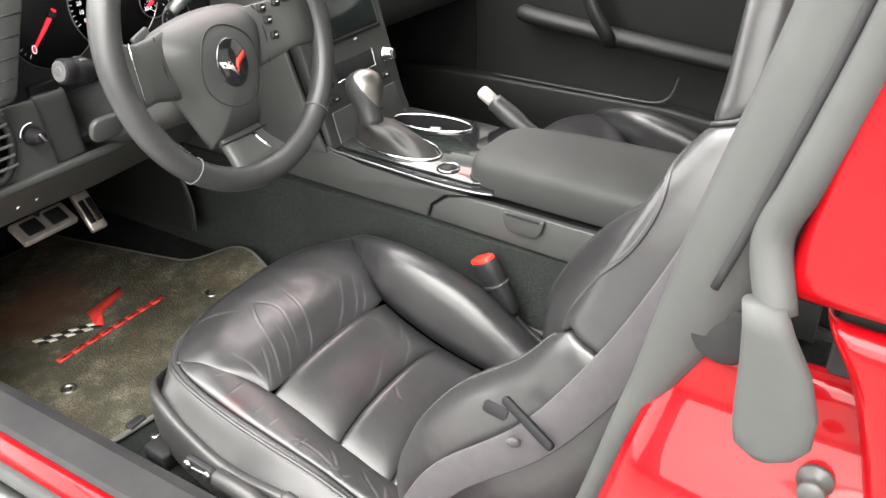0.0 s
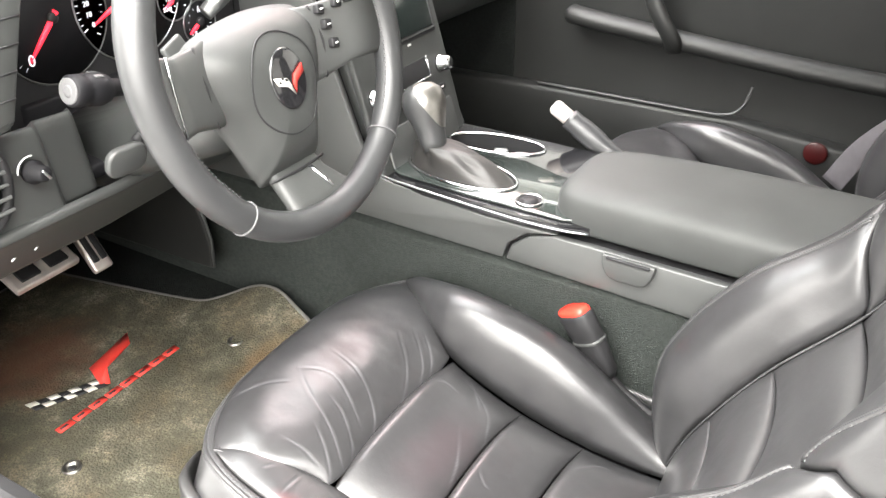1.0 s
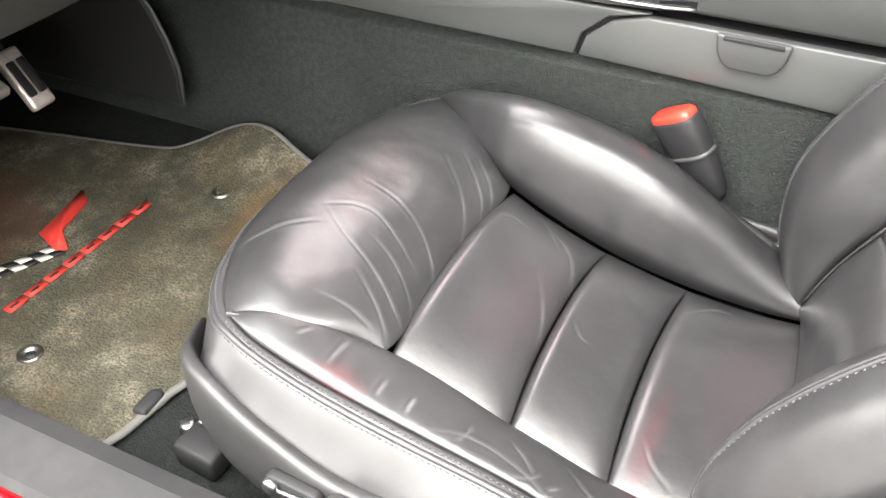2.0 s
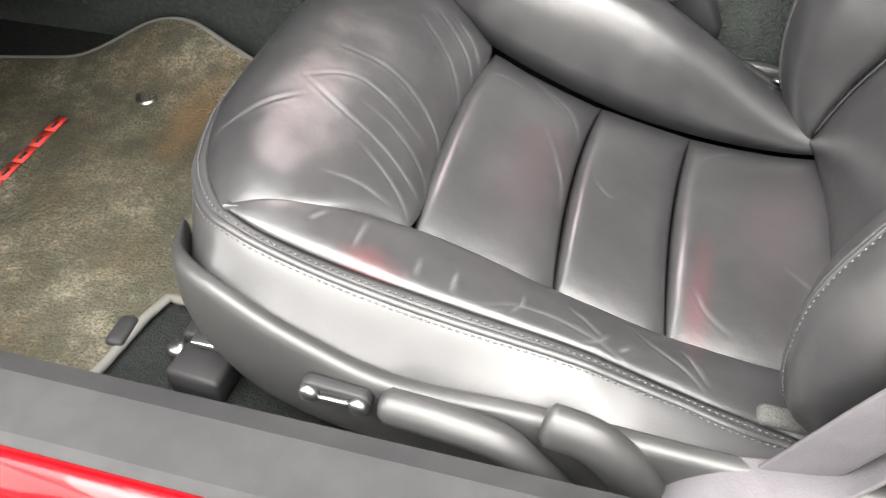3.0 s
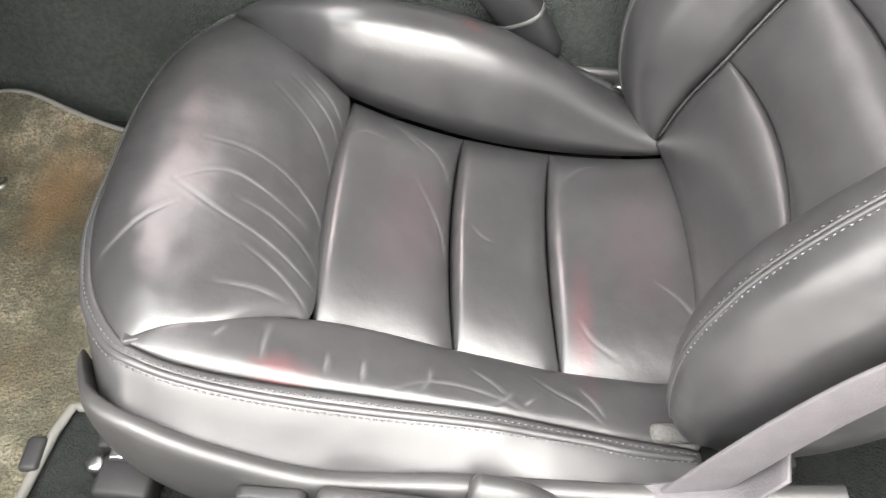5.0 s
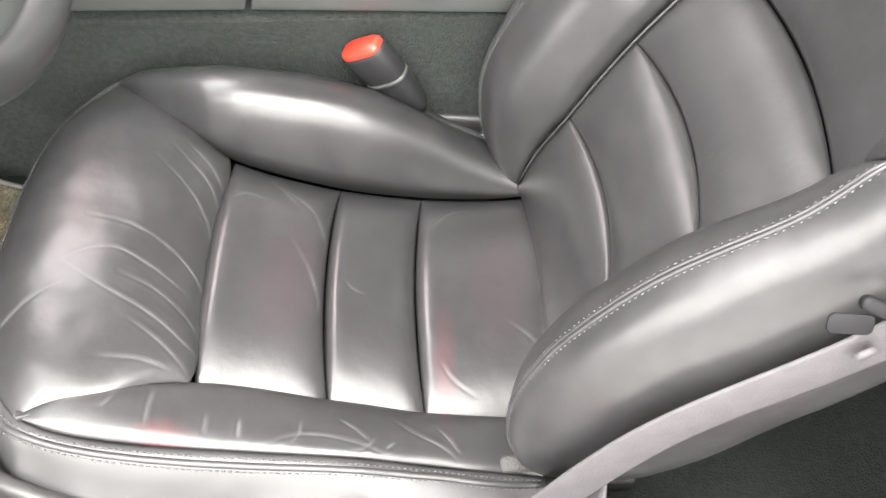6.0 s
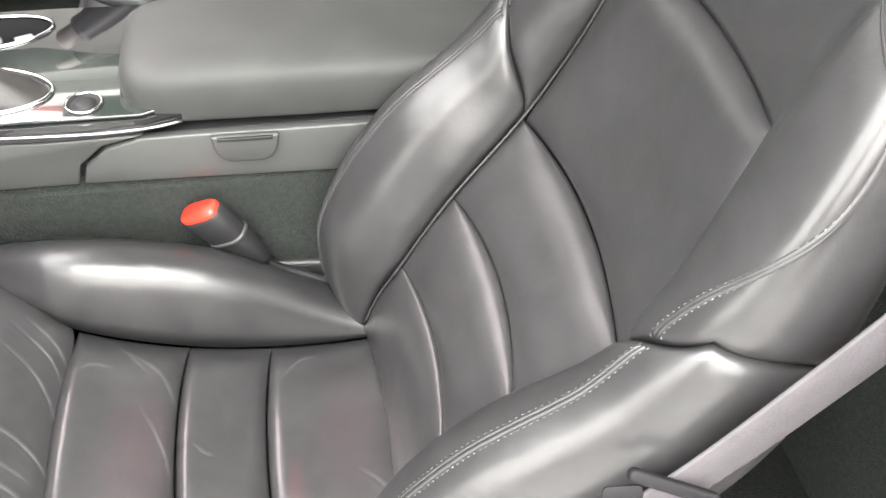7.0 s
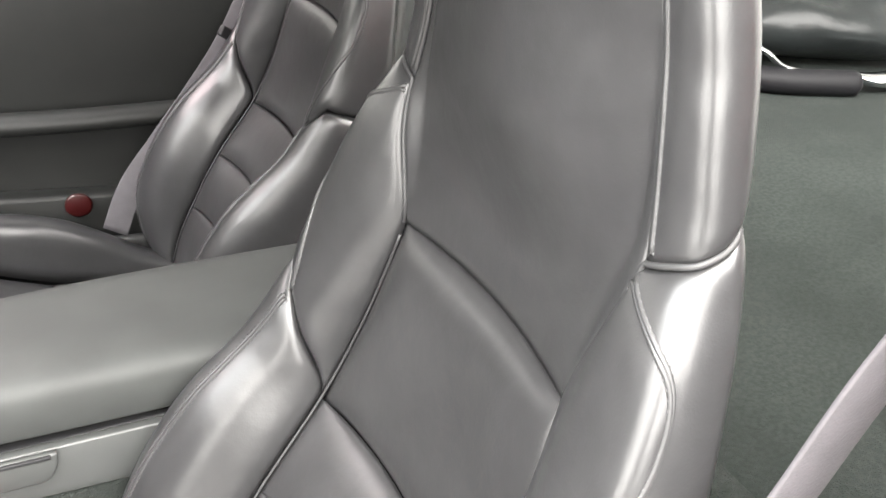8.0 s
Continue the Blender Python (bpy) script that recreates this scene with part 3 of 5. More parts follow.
def leather_seat(name, label, at, near):
    """A sports seat with pleated insert, bolsters and built-in headrest. near: the side (-1 or 1) with the controls."""
    seat = thing(name, label, "car seat", at, "leather sports seats")
    hide = WORN_LEATHER if near < 0 else LEATHER
    part("cushion_core", box(0.42, 0.36, 0.05, 0.02, at=(-0.26, 0, 0.212)), BLACK, seat)
    # cushion: pleats of the insert
    xs = [-0.340, -0.229, -0.139, 0.012]
    for i, (a, b) in enumerate(zip(xs, xs[1:])):
        def pleat(u, v, a=a, b=b, i=i):
            vv = 2 * v - 1
            x = lerp(a, b, u) - 0.009 * (1 - vv * vv) * (1 if i < 2 else lerp(1, 0.3, u))
            half, z = interp(SEAM, lerp(a, b, u))
            return (x, (half + 0.004) * vv, z - 0.005 + 0.010 * (1 - abs(vv) ** 3))
        panel("insert_pleat", pleat, (64, 54, 96)[i] if near < 0 else 30, 190 if near < 0 else 60, hide, seat, puff=0.017 if i < 2 else 0.014, groove=0.003, sharp=2.4, flip=1, creases=0.0012, lead=True, folds=INSERT_FOLDS if near < 0 else ())

    # the driver's cushion is crushed a little towards the door
    shift = 0.017 if near < 0 else 0.0

    def front(vv):
        """The cushion's front edge, corner to corner."""
        return Vector((-0.468 - 0.060 * (1 - abs(vv) ** 3.5), 0.205 * vv + shift, 0.371 - 0.004 * (1 - vv * vv)))

    def roll(u, v):
        vv = 2 * v - 1
        ui = 0.27 * (1 - u)
        sx, sh, sz = interp(INNER, ui)
        c = 1 - abs(vv) ** 2.2
        rear_x = -0.336 - 0.009 * c
        k = u ** 0.92
        side_y = sh * vv + shift * u
        f = front(vv)
        bulge = (1 - abs(2 * u - 1) ** 2.6) ** 0.75
        w = abs(vv) ** 6 * (1 - u ** 4)
        x = lerp(lerp(rear_x, f.x, k), lerp(-0.345, -0.468, u), w)
        return (x, lerp(side_y, f.y, u * u), lerp(lerp(0.333 - 0.004 * c, f.z, k), sz, w) + 0.030 * bulge * c ** 0.7)
    on_roll = panel("thigh_roll", roll, 180 if near < 0 else 60, 220 if near < 0 else 80, hide, seat, puff=0.010, groove=0.0, sharp=5, flip=-1, creases=0.002, folds=ROLL_FOLDS if near < 0 else ())

    def outer(u, side):
        x, h, z = interp(OUTER, u)
        return Vector((x, side * h + shift, z + (0.006 * math.sin(math.pi * u) if side == near < 0 else 0)))

    for side in (-1, 1):
        crushed = 0.10 if side == near < 0 else 1.0

        def bolster(u, v, side=side, crushed=crushed):
            x, h, z = interp(INNER, u)
            p = Vector((x, side * h + shift * (1 - min(1, u * 4)), z)).lerp(outer(u, side), v)
            full = interp(FULL, u)[0] * crushed
            k = 2 * v ** 0.9 - 1
            over = (1 - abs(k) ** 2.3) ** (0.72 if k < 0 else 0.95)
            return p + Vector((0, -side * 0.22 * full * math.sin(math.pi * v) * (1 - v), full * over))
        on_bolster = panel("cushion_bolster", bolster, 280 if side == near < 0 else 120, 60 if side == near < 0 else 36, hide, seat, puff=0.004, groove=0.0, sharp=8, flip=side, creases=0.0014, folds=BOLSTER_FOLDS if side == near < 0 else ())

    # one stitched skirt runs round both sides and the front below the edge seam
    path = [outer(1 - k / 60, -1) for k in range(60)] + [front(-1 + k / 40) for k in range(80)] + [outer(k / 60, 1) for k in range(61)]
    for _ in range(3):
        path = [path[0]] + [(p + q * 2 + r) / 4 for p, q, r in zip(path, path[1:], path[2:])] + [path[-1]]
    run = [0.0]
    for p, q in zip(path, path[1:]):
        run.append(run[-1] + (q - p).length)

    def edge_at(u):
        d = u * run[-1]
        i = min(len(path) - 2, max(0, int(np.searchsorted(run, d)) - 1))
        return path[i].lerp(path[i + 1], min(1, max(0, (d - run[i]) / (run[i + 1] - run[i]))))

    def skirt(u, v):
        p, t = edge_at(u), edge_at(min(1, u + 0.004)) - edge_at(max(0, u - 0.004))
        out = Vector((t.y, -t.x, 0)).normalized() * -1
        side = min(1.0, max(0.0, (p.x + 0.515) / 0.06))
        half, top, low = interp(SHELL, p.x - 0.01)
        drop = lerp(0.115, p.z - top + 0.022, side)
        flare = lerp(0.012, max(0.014, half - abs(p.y) + 0.002), side)
        back = max(0, (p.x + 0.16) / 0.16)
        fold = 0.012 * min(1, back * 1.6) * math.sin(78 * p.x + 4 * v + 3 * noise.noise(p * 9)) * v * (1.15 - v)
        band = 0.011 * (1 - math.exp(-v * 9))
        return p + out * (band + (flare - 0.011) * v ** 1.3 + fold) + Vector((0, 0, -drop * v ** 1.15 - 0.02 * back * v))
    on_skirt = panel("cushion_side", skirt, 260, 26, LEATHER_SIDE, seat, puff=0.003, groove=0.0, sharp=10, flip=1, creases=0.0022, pu=False)
    # twin rows of thread with a raised welt between them
    for v, lift in ((0.055, 0.0008), (0.185, 0.0006)):
        tagged(part("seam_thread", stitches([on_skirt(lerp(0.004, 0.996, k / 420), v, lift) for k in range(421)], 0.0054, 0.0042, 0.0008), THREAD, seat, "pale grey seam thread"), kind="stuff")
    part("seam_cord", tube([on_skirt(lerp(0.004, 0.996, k / 260), 0.120, -0.0008) for k in range(261)], 0.0032, 8), LEATHER_SIDE, seat, "raised leather welt along the seam")

    for side in (-1, 1):
        # plastic shell along the side
        def shell(u, v, side=side):
            x = lerp(-0.518, 0.06, u)
            half, top, low = interp(SHELL, x)
            a = 2 * math.pi * v
            c, s = math.cos(a), math.sin(a)
            mid, hh = (top + low) / 2, (top - low) / 2
            return (x, side * (half + 0.0105 * math.copysign(abs(c) ** 0.5, c) - 0.008 * (s < 0) * s * s), mid + hh * math.copysign(abs(s) ** 0.75, s))
        bm = grid(shell, 56, 22, wrap_v=True)
        part("side_shell", bm, SHELL_PLASTIC, seat)

    # seat back: pleats, pad and headrest face
    zs = [0.268, 0.388, 0.476, 0.557]
    for i, (a, b) in enumerate(zip(zs, zs[1:])):
        def bpleat(u, v, a=a, b=b):
            vv = 2 * v - 1
            z = lerp(a, b, u) + 0.013 * (1 - vv * vv) * (0.3 if i == 0 and u < 0.3 else 1)
            return back_point(z, vv)
        panel("back_pleat", bpleat, 30, 40, LEATHER, seat, puff=0.012, groove=0.0015, sharp=2.6, flip=1, creases=0.0008)

    def pad(u, v):
        vv = 2 * v - 1
        lo = 0.557 + 0.013 * (1 - vv * vv)
        hi = 0.752 + 0.004 * (1 - vv * vv)
        return back_point(lerp(lo, hi, u), vv)
    panel("back_pad", pad, 40, 44, LEATHER, seat, puff=0.015, groove=0.003, sharp=6, flip=1, creases=0.0008)

    def face(u, v):
        w = 2 * v - 1
        return back_point(lerp(shoulder_top(w * 1.24), 1.072, u), w * lerp(1.24, 1.02, min(1, u * 1.2)))
    panel("headrest_face", face, 60, 80, LEATHER, seat, puff=0.0015, groove=0.0012, sharp=24, flip=1, creases=0.0006)

    for side in (-1, 1):
        def wing(u, v, side=side):
            top = lerp(0.560, 0.672, min(1, v * 2.6) ** 0.8)
            return back_point(lerp(0.266, top, u), side * lerp(1, 2.6, v))
        low_side = panel("back_bolster", wing, 70, 50, LEATHER, seat, puff=0.006, groove=0.003, sharp=18, flip=side, creases=0.0012)

        def upper(u, v, side=side):
            lo = lerp(0.560, 0.672, min(1, v * 2.6) ** 0.8)
            hi = shoulder_top(lerp(1, 2.6, v))
            return back_point(lerp(lo, hi, u), side * lerp(1, 2.6, v))
        mid_side = panel("shoulder_bolster", upper, 40, 60, LEATHER, seat, puff=0.006, groove=0.003, sharp=12, flip=side, creases=0.001)

        def roll2(u, v, side=side):
            lo = shoulder_top(lerp(1.24, 2.6, v))
            return back_point(lerp(lo, 1.072, u), side * lerp(lerp(1.24, 1.02, min(1, u * 1.2)), 2.6, v))
        top_side = panel("headrest_side", roll2, 30, 30, LEATHER, seat, puff=0.002, groove=0.0012, sharp=20, flip=side, creases=0.0008)

        # twin stitched seam up the crest of the bolster
        for surf, u0, u1, v0, v1 in ((low_side, 0.06, 0.985, 0.30, 0.24), (mid_side, 0.02, 0.97, 0.24, 0.15), (top_side, 0.03, 0.95, 0.06, 0.06)):
            n = int(220 * (u1 - u0)) if surf is low_side else 90
            f_ = 1.2 if surf is top_side else 1.0
            bow = 0.26 if surf is mid_side else 0.0
            for dv in (-0.018 * f_, 0.018 * f_):
                tagged(part("seam_thread", stitches([surf(lerp(u0, u1, k / n), lerp(v0, v1, k / n) + bow * math.sin(math.pi * (k / n) ** 1.5) + dv, 0.0003) for k in range(n + 1)], 0.0054, 0.0042, 0.00065), THREAD, seat, "pale grey seam thread"), kind="stuff")
            for dv in (-0.007, 0.007):
                part("seam_cord", tube([surf(lerp(u0, u1, k / n), lerp(v0, v1, k / n) + bow * math.sin(math.pi * (k / n) ** 1.5) + dv, 0.0) for k in range(0, n + 1, 2)], 0.0018, 6), LEATHER_SIDE, seat)
        # seam under the headrest, from the pad's corner out over the shoulder
        line = [Vector(back_point(shoulder_top(w), side * w)) for w in [lerp(1.0, 2.3, k / 50) for k in range(51)]]
        part("seam_cord", tube(line, 0.0021, 6), PIPING, seat)
        # dark cords in the seams between the insert and the bolsters
        line = [Vector(back_point(lerp(0.28, 0.74, k / 60), side * 1.0)) for k in range(61)]
        part("seam_cord", tube(line, 0.0015, 6), PIPING, seat)

    # hard shell that closes the back
    def rear(u, v):
        z = lerp(0.27, 1.073, u)
        w = 2 * v - 1
        x, wi, wc, h, wo = interp(BACK, z)
        return (x + 0.022 + 0.045 * (1 - w * w) * min(1, (1.1 - z) * 3) + 0.045 * max(0, 0.6 - z) / 0.33, (wo - 0.04) * w - 0.008, z - 0.02)
    panel("back_shell", rear, 30, 20, PLASTIC, seat, puff=0.0, groove=0.0, thick=0.02)

    # controls on the outer side
    y = near * 0.262
    sw = prism(rounded(0.052, 0.018, 0.008), 0.010, 0.002, m=on_plane((-0.358, y, 0.290), (1, 0, -0.10), (0, 0, 1)) if near < 0 else on_plane((-0.358, y, 0.290), (-1, 0, 0.10), (0, 0, 1)))
    switch = part("seat_switch", sw, BLACK, seat, "black power seat switch with pale ends")
    for dx in (-0.018, 0.018):
        part("switch_end", lathe([(0.0075, 0), (0.0075, 0.004), (0.006, 0.0065), (0.0, 0.007)], 16, on_plane((-0.358 + dx, y + near * 0.009, 0.290 - dx * 0.10), (1, 0, 0) if near < 0 else (-1, 0, 0), (0, 0, 1))), SATIN, switch)
    part("switch_bar", box(0.022, 0.004, 0.004, 0.0015, at=(-0.358, y + near * 0.012, 0.290)), SATIN, switch)
    lever = curve_through([(-0.322, y + near * 0.012, 0.298), (-0.28, y + near * 0.016, 0.300), (-0.240, y + near * 0.017, 0.292), (-0.212, y + near * 0.016, 0.262), (-0.192, y + near * 0.008, 0.222)], 40)
    part("recline_lever", tube(lever, [0.009] + [0.0125] * (len(lever) - 2) + [0.010], 10, flat=1.1, up=(0, 0, 1)), SHELL_PLASTIC, seat, "grey plastic seat lever")
    cover = curve_through([(-0.215, y + near * 0.002, 0.303), (-0.180, y + near * 0.004, 0.296), (-0.150, y + near * 0.004, 0.262), (-0.135, y, 0.215)], 24)
    part("pivot_cover", tube(cover, [0.012] + [0.019] * (len(cover) - 2) + [0.014], 12, flat=0.7, up=(0, 1, 0)), SHELL_PLASTIC, seat)
    part("felt_pad", box(0.040, 0.016, 0.034, 0.006, m=pose(-0.058, near * 0.188, 0.258, 24, 14, 8)), FELT, seat, "grey felt pad in the seat gap")
    # seat rails
    for dy in (-0.17, 0.17):
        part("rail", box(0.60, 0.035, 0.022, 0.004, at=(-0.24, dy, 0.199)), BLACK, seat)
    return seat


driver_seat = leather_seat("leather_bucket_seat", "black leather sports seat with pleated insert and creased bolsters", (0, CY, 0), -1)
passenger_seat = leather_seat("leather_bucket_seat", "black leather sports seat beside the passenger door", (0.135, 0.755, 0), 1)

# rail end cover on the floor ahead of the driver's seat
cover = thing("rail_end_cover", "black plastic seat rail cover with a steel bolt", "rail cover", (-0.503, -0.247, FZ))
part("cover", prism([(-0.026, -0.018), (0.024, -0.022), (0.026, 0.016), (-0.022, 0.02)], 0.03, 0.005), BLACK, cover)
part("bolt", lathe([(0.009, 0), (0.009, 0.012), (0.005, 0.014)], 6, pose(-0.03, 0.012, 0.012)), SATIN, cover, "bare steel bolt head")
part("bracket", box(0.03, 0.02, 0.006, 0.002, at=(0.0, 0.02, 0.034)), SATIN, cover)

# ---------------------------------------------------------------- belt buckle
buckle = thing("belt_buckle", "black plastic seat belt buckle with red release button", "seat belt buckle", (-0.146, 0.188, 0.337))
d = Vector((-0.056, 0.0, 0.084)).normalized()
mb = on_plane((0, 0, 0), (d.z * 0.92, -0.38, -d.x * 0.92), d)
body = loft([[(mb @ Vector((x * w, z, y * t))) for x, y in rounded(2, 2, 0.7, 4)] for z, w, t in ((-0.012, 0.010, 0.007), (0.0, 0.019, 0.011), (0.03, 0.0235, 0.0135), (0.062, 0.0275, 0.0155), (0.088, 0.028, 0.016), (0.092, 0.0265, 0.0145))])
part("housing", body, BLACK, buckle)
part("release_button", loft([[(mb @ Vector((x * w, z, y * t))) for x, y in rounded(2, 2, 0.6, 4)] for z, w, t in ((0.086, 0.0255, 0.0135), (0.096, 0.0255, 0.0135), (0.099, 0.0235, 0.0115))]), RED_BUTTON, buckle, "bright red release button")
part("collar", loft([[(mb @ Vector((x * w, z, y * t))) for x, y in rounded(2, 2, 0.7, 4)] for z, w, t in ((0.046, 0.0262, 0.0155), (0.0475, 0.0272, 0.0165), (0.0495, 0.0272, 0.0165), (0.051, 0.0266, 0.0158))]), PLASTIC_MID, buckle)
stalk = curve_through([(0.002, 0, -0.004), (0.03, 0, -0.028), (0.062, -0.002, -0.043), (0.085, -0.006, -0.055), (0.095, -0.012, -0.075)], 24)
part("sleeve", tube(stalk, [0.011, 0.0085] + [0.0065] * (len(stalk) - 2), 10), BLACK, buckle, "ribbed black cable sleeve")
bracket = curve_through([(0.076, 0, -0.048), (0.082, -0.01, -0.04), (0.095, -0.012, -0.05), (0.105, -0.03, -0.07), (0.12, -0.05, -0.085)], 24)
part("anchor_strap", tube(bracket, 0.0055, 8, flat=0.4), SATIN, buckle, "bent steel anchor strap")

# ---------------------------------------------------------------- driver's belt
belt = thing("driver_seat_belt", "grey woven seat belt hanging beside the driver seat", "seat belt", (0, 0, 0))
# line of the belt from the floor anchor up to the shoulder guide
RUN = curve_through([(-0.085, -0.283, 0.235), (-0.055, -0.282, 0.29), (-0.01, -0.290, 0.40), (0.035, -0.296, 0.478), (0.13, -0.300, 0.578), (0.20, -0.302, 0.69), (0.245, -0.306, 0.785), (0.276, -0.312, 0.87), (0.31, -0.33, 0.97), (0.35, -0.35, 1.08)], 72)


def strap(points, width, across_fn, thick=0.0016):
    bm = bmesh.new()
    rows = []
    for i, p in enumerate(points):
        t = (points[min(i + 1, len(points) - 1)] - points[max(i - 1, 0)]).normalized()
        a = Vector(across_fn(i / (len(points) - 1)))
        a = (a - t * a.dot(t)).normalized()
        n = t.cross(a)
        rows.append([bm.verts.new(p + a * (width / 2) * q + n * thick * r) for q, r in ((-1, 0.6), (-0.92, 1), (0, 1), (0.92, 1), (1, 0.6), (1, -0.6), (0.92, -1), (0, -1), (-0.92, -1), (-1, -0.6))])
    for a, b in zip(rows, rows[1:]):
        for k in range(10):
            bm.faces.new((a[k], a[(k + 1) % 10], b[(k + 1) % 10], b[k]))
    bm.faces.new(rows[0])
    bm.faces.new(list(reversed(rows[-1])))
    return bm


part("webbing", strap(RUN, 0.039, lambda k: (0.75, 0.02, -0.5)), WEBBING, belt, "grey woven belt webbing")
part("loop", strap(curve_through([(-0.125, -0.288, 0.225), (-0.130, -0.292, 0.258), (-0.105, -0.296, 0.282), (-0.065, -0.292, 0.290), (-0.025, -0.286, 0.305), (0.0, -0.284, 0.345)], 30), 0.036, lambda k: (0.25, 0.9, 0.45 - 0.6 * k)), WEBBING, belt)
part("anchor_cover", box(0.075, 0.02, 0.05, 0.009, m=pose(-0.085, -0.296, 0.240, 0, 8, 0)), PLASTIC_MID, belt, "grey plastic belt anchor cover")
tm = on_plane((0.126, -0.304, 0.600), (0.064, -0.016, -0.026), (0.45, 0.45, 0.75))
tongue = part("latch_plate", prism(rounded(0.064, 0.009, 0.0042), 0.007, 0.002, m=tm), DIAL_FACE, belt, "black plastic latch plate parked on the belt")
part("metal_tongue", prism(rounded(0.026, 0.012, 0.004), 0.002, 0.0006, m=tm @ pose(-0.030, -0.014, 0.003, 0, 0, 20)), DIAL_FACE, tongue, "dark metal belt tongue")
part("stop_button", lathe([(0.0070, 0), (0.0070, 0.002), (0.005, 0.0036), (0, 0.004)], 18, on_plane((0.112, -0.306, 0.572), (0.72, 0.35, -0.48), (0.58, -0.05, 0.81))), WEBBING, belt, "grey plastic stop button")

belt2 = thing("passenger_seat_belt", "grey woven seat belt beside the passenger seat", "seat belt", (0, 0, 0))
part("webbing", strap(curve_through([(0.02, 0.955, 0.33), (0.06, 0.962, 0.41), (0.13, 0.975, 0.49), (0.24, 0.99, 0.62), (0.31, 1.02, 0.72), (0.39, 1.05, 0.86)], 40), 0.044, lambda k: (0.8, -0.3, -0.4)), WEBBING, belt2, "grey woven belt webbing")
part("latch_plate", box(0.05, 0.014, 0.02, 0.004, m=pose(0.262, 0.990, 0.655, 0, 35, 20)), BLACK, belt2)
buckle2 = thing("passenger_belt_buckle", "black passenger belt buckle beside the seat", "seat belt buckle", (0.05, 0.468, 0.34))
part("housing", box(0.03, 0.026, 0.07, 0.008, m=pose(0, 0, 0, 0, -25, 0)), BLACK, buckle2)
part("release_button", box(0.02, 0.018, 0.008, 0.003, m=pose(-0.016, 0, 0.033, 0, -25, 0)), RED_BUTTON, buckle2, "red release button")

# ---------------------------------------------------------------- floor mat
MAT_EDGE = [(-1.24, 0.10), (-1.0, 0.150), (-0.94, 0.163), (-0.89, 0.172), (-0.855, 0.190), (-0.80, 0.214), (-0.75, 0.216), (-0.70, 0.205), (-0.62, 0.195), (-0.49, 0.195)]


def mat_z(x, y):
    k = min(1, max(0, (y - 0.10) / 0.115))
    return 0.010 + 0.050 * math.exp(-((x + 0.76) / 0.10) ** 2) * k * k * (3 - 2 * k) + 0.0015 * noise.noise(Vector((x * 6, y * 6, 0)))


def mat_point(u, v):
    x = lerp(-1.24, -0.49, u)
    low = -0.285 if x < -0.598 else (-0.285 + 0.113 * min(1, (x + 0.598) / 0.014))
    y = lerp(low, interp(MAT_EDGE, x)[0], v)
    return (x, y, mat_z(x, y))


mat_ob = thing("floor_mat", "worn beige-grey carpet mat with brown blotches, a painted red glow and red embroidery", "floor mat", (0, 0, FZ))
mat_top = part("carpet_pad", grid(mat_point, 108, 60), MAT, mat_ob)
mt = mat_top.modifiers.new("thickness", "SOLIDIFY")
mt.thickness, mt.offset = 0.009, -1
rim_line = [mat_point(k / 100, 0) for k in range(101)] + [mat_point(1, k / 30) for k in range(1, 31)] + [mat_point(1 - k / 100, 1) for k in range(1, 101)] + [mat_point(0, 1 - k / 30) for k in range(1, 30)]
part("edge_binding", tube([(x, y, z - 0.003) for x, y, z in rim_line], 0.0046, 8, closed=True), BINDING, mat_ob, "grey stitched edge binding")
part("hook_strap", box(0.018, 0.034, 0.016, 0.005, at=(-0.597, -0.222, 0.007)), BLACK, mat_ob, "black strap round the mat edge")
for x, y in ((-0.763, 0.114), (-0.759, -0.224)):
    g = part("grommet", lathe([(0.006, 0), (0.013, 0.0), (0.014, 0.0125), (0.011, 0.0135), (0.008, 0.0115), (0.0055, 0.009)], 20, pose(x, y, 0)), CAP, mat_ob, "tarnished round metal grommet")
part("grommet_hole", lathe([(0.0058, 0.009), (0.0058, 0.0105)], 16, pose(-0.763, 0.114, 0)), BLACK, mat_ob)
part("grommet_hole", lathe([(0.0058, 0.009), (0.0058, 0.0105)], 16, pose(-0.759, -0.224, 0)), BLACK, mat_ob)
part("red_flag", prism([(-0.938, 0.037), (-0.910, 0.018), (-0.893, -0.045), (-0.857, -0.070), (-0.869, -0.080), (-0.915, -0.062), (-0.927, -0.007)], 0.0015, 0, m=pose(0, 0, 0.0112)), RED_CLOTH, mat_ob, "red embroidered flag shape")
# pale and dark squares of the second flag
for i in range(7):
    for j in range(2):
        u = i / 7
        x0, y0 = lerp(-0.928, -0.880, u) + 0.013 * j, lerp(-0.172, -0.075, u)
        part("flag_square", prism([(x0, y0), (x0 + 0.0065, y0 + 0.0135), (x0 + 0.018, y0 + 0.0135), (x0 + 0.012, y0)], 0.0013, 0, m=pose(0, 0, 0.0112)), (WHITE_CLOTH, BLACK)[(i + j) % 2], mat_ob)
# a line of red embroidered bars
for i in range(8):
    y0 = lerp(-0.186, 0.024, i / 7)
    part("red_bar", prism([(-0.842, y0), (-0.842, y0 + 0.027), (-0.829, y0 + 0.027), (-0.829, y0)], 0.0013, 0, m=pose(0, 0, 0.0112)), RED_CLOTH, mat_ob)
    part("bar_gap", prism([(-0.8375, y0 + 0.005), (-0.8375, y0 + 0.018), (-0.8335, y0 + 0.018), (-0.8335, y0 + 0.005)], 0.0017, 0, m=pose(0, 0, 0.0112)), BLACK, mat_ob)

# ---------------------------------------------------------------- steering wheel
A = math.radians(15.2)
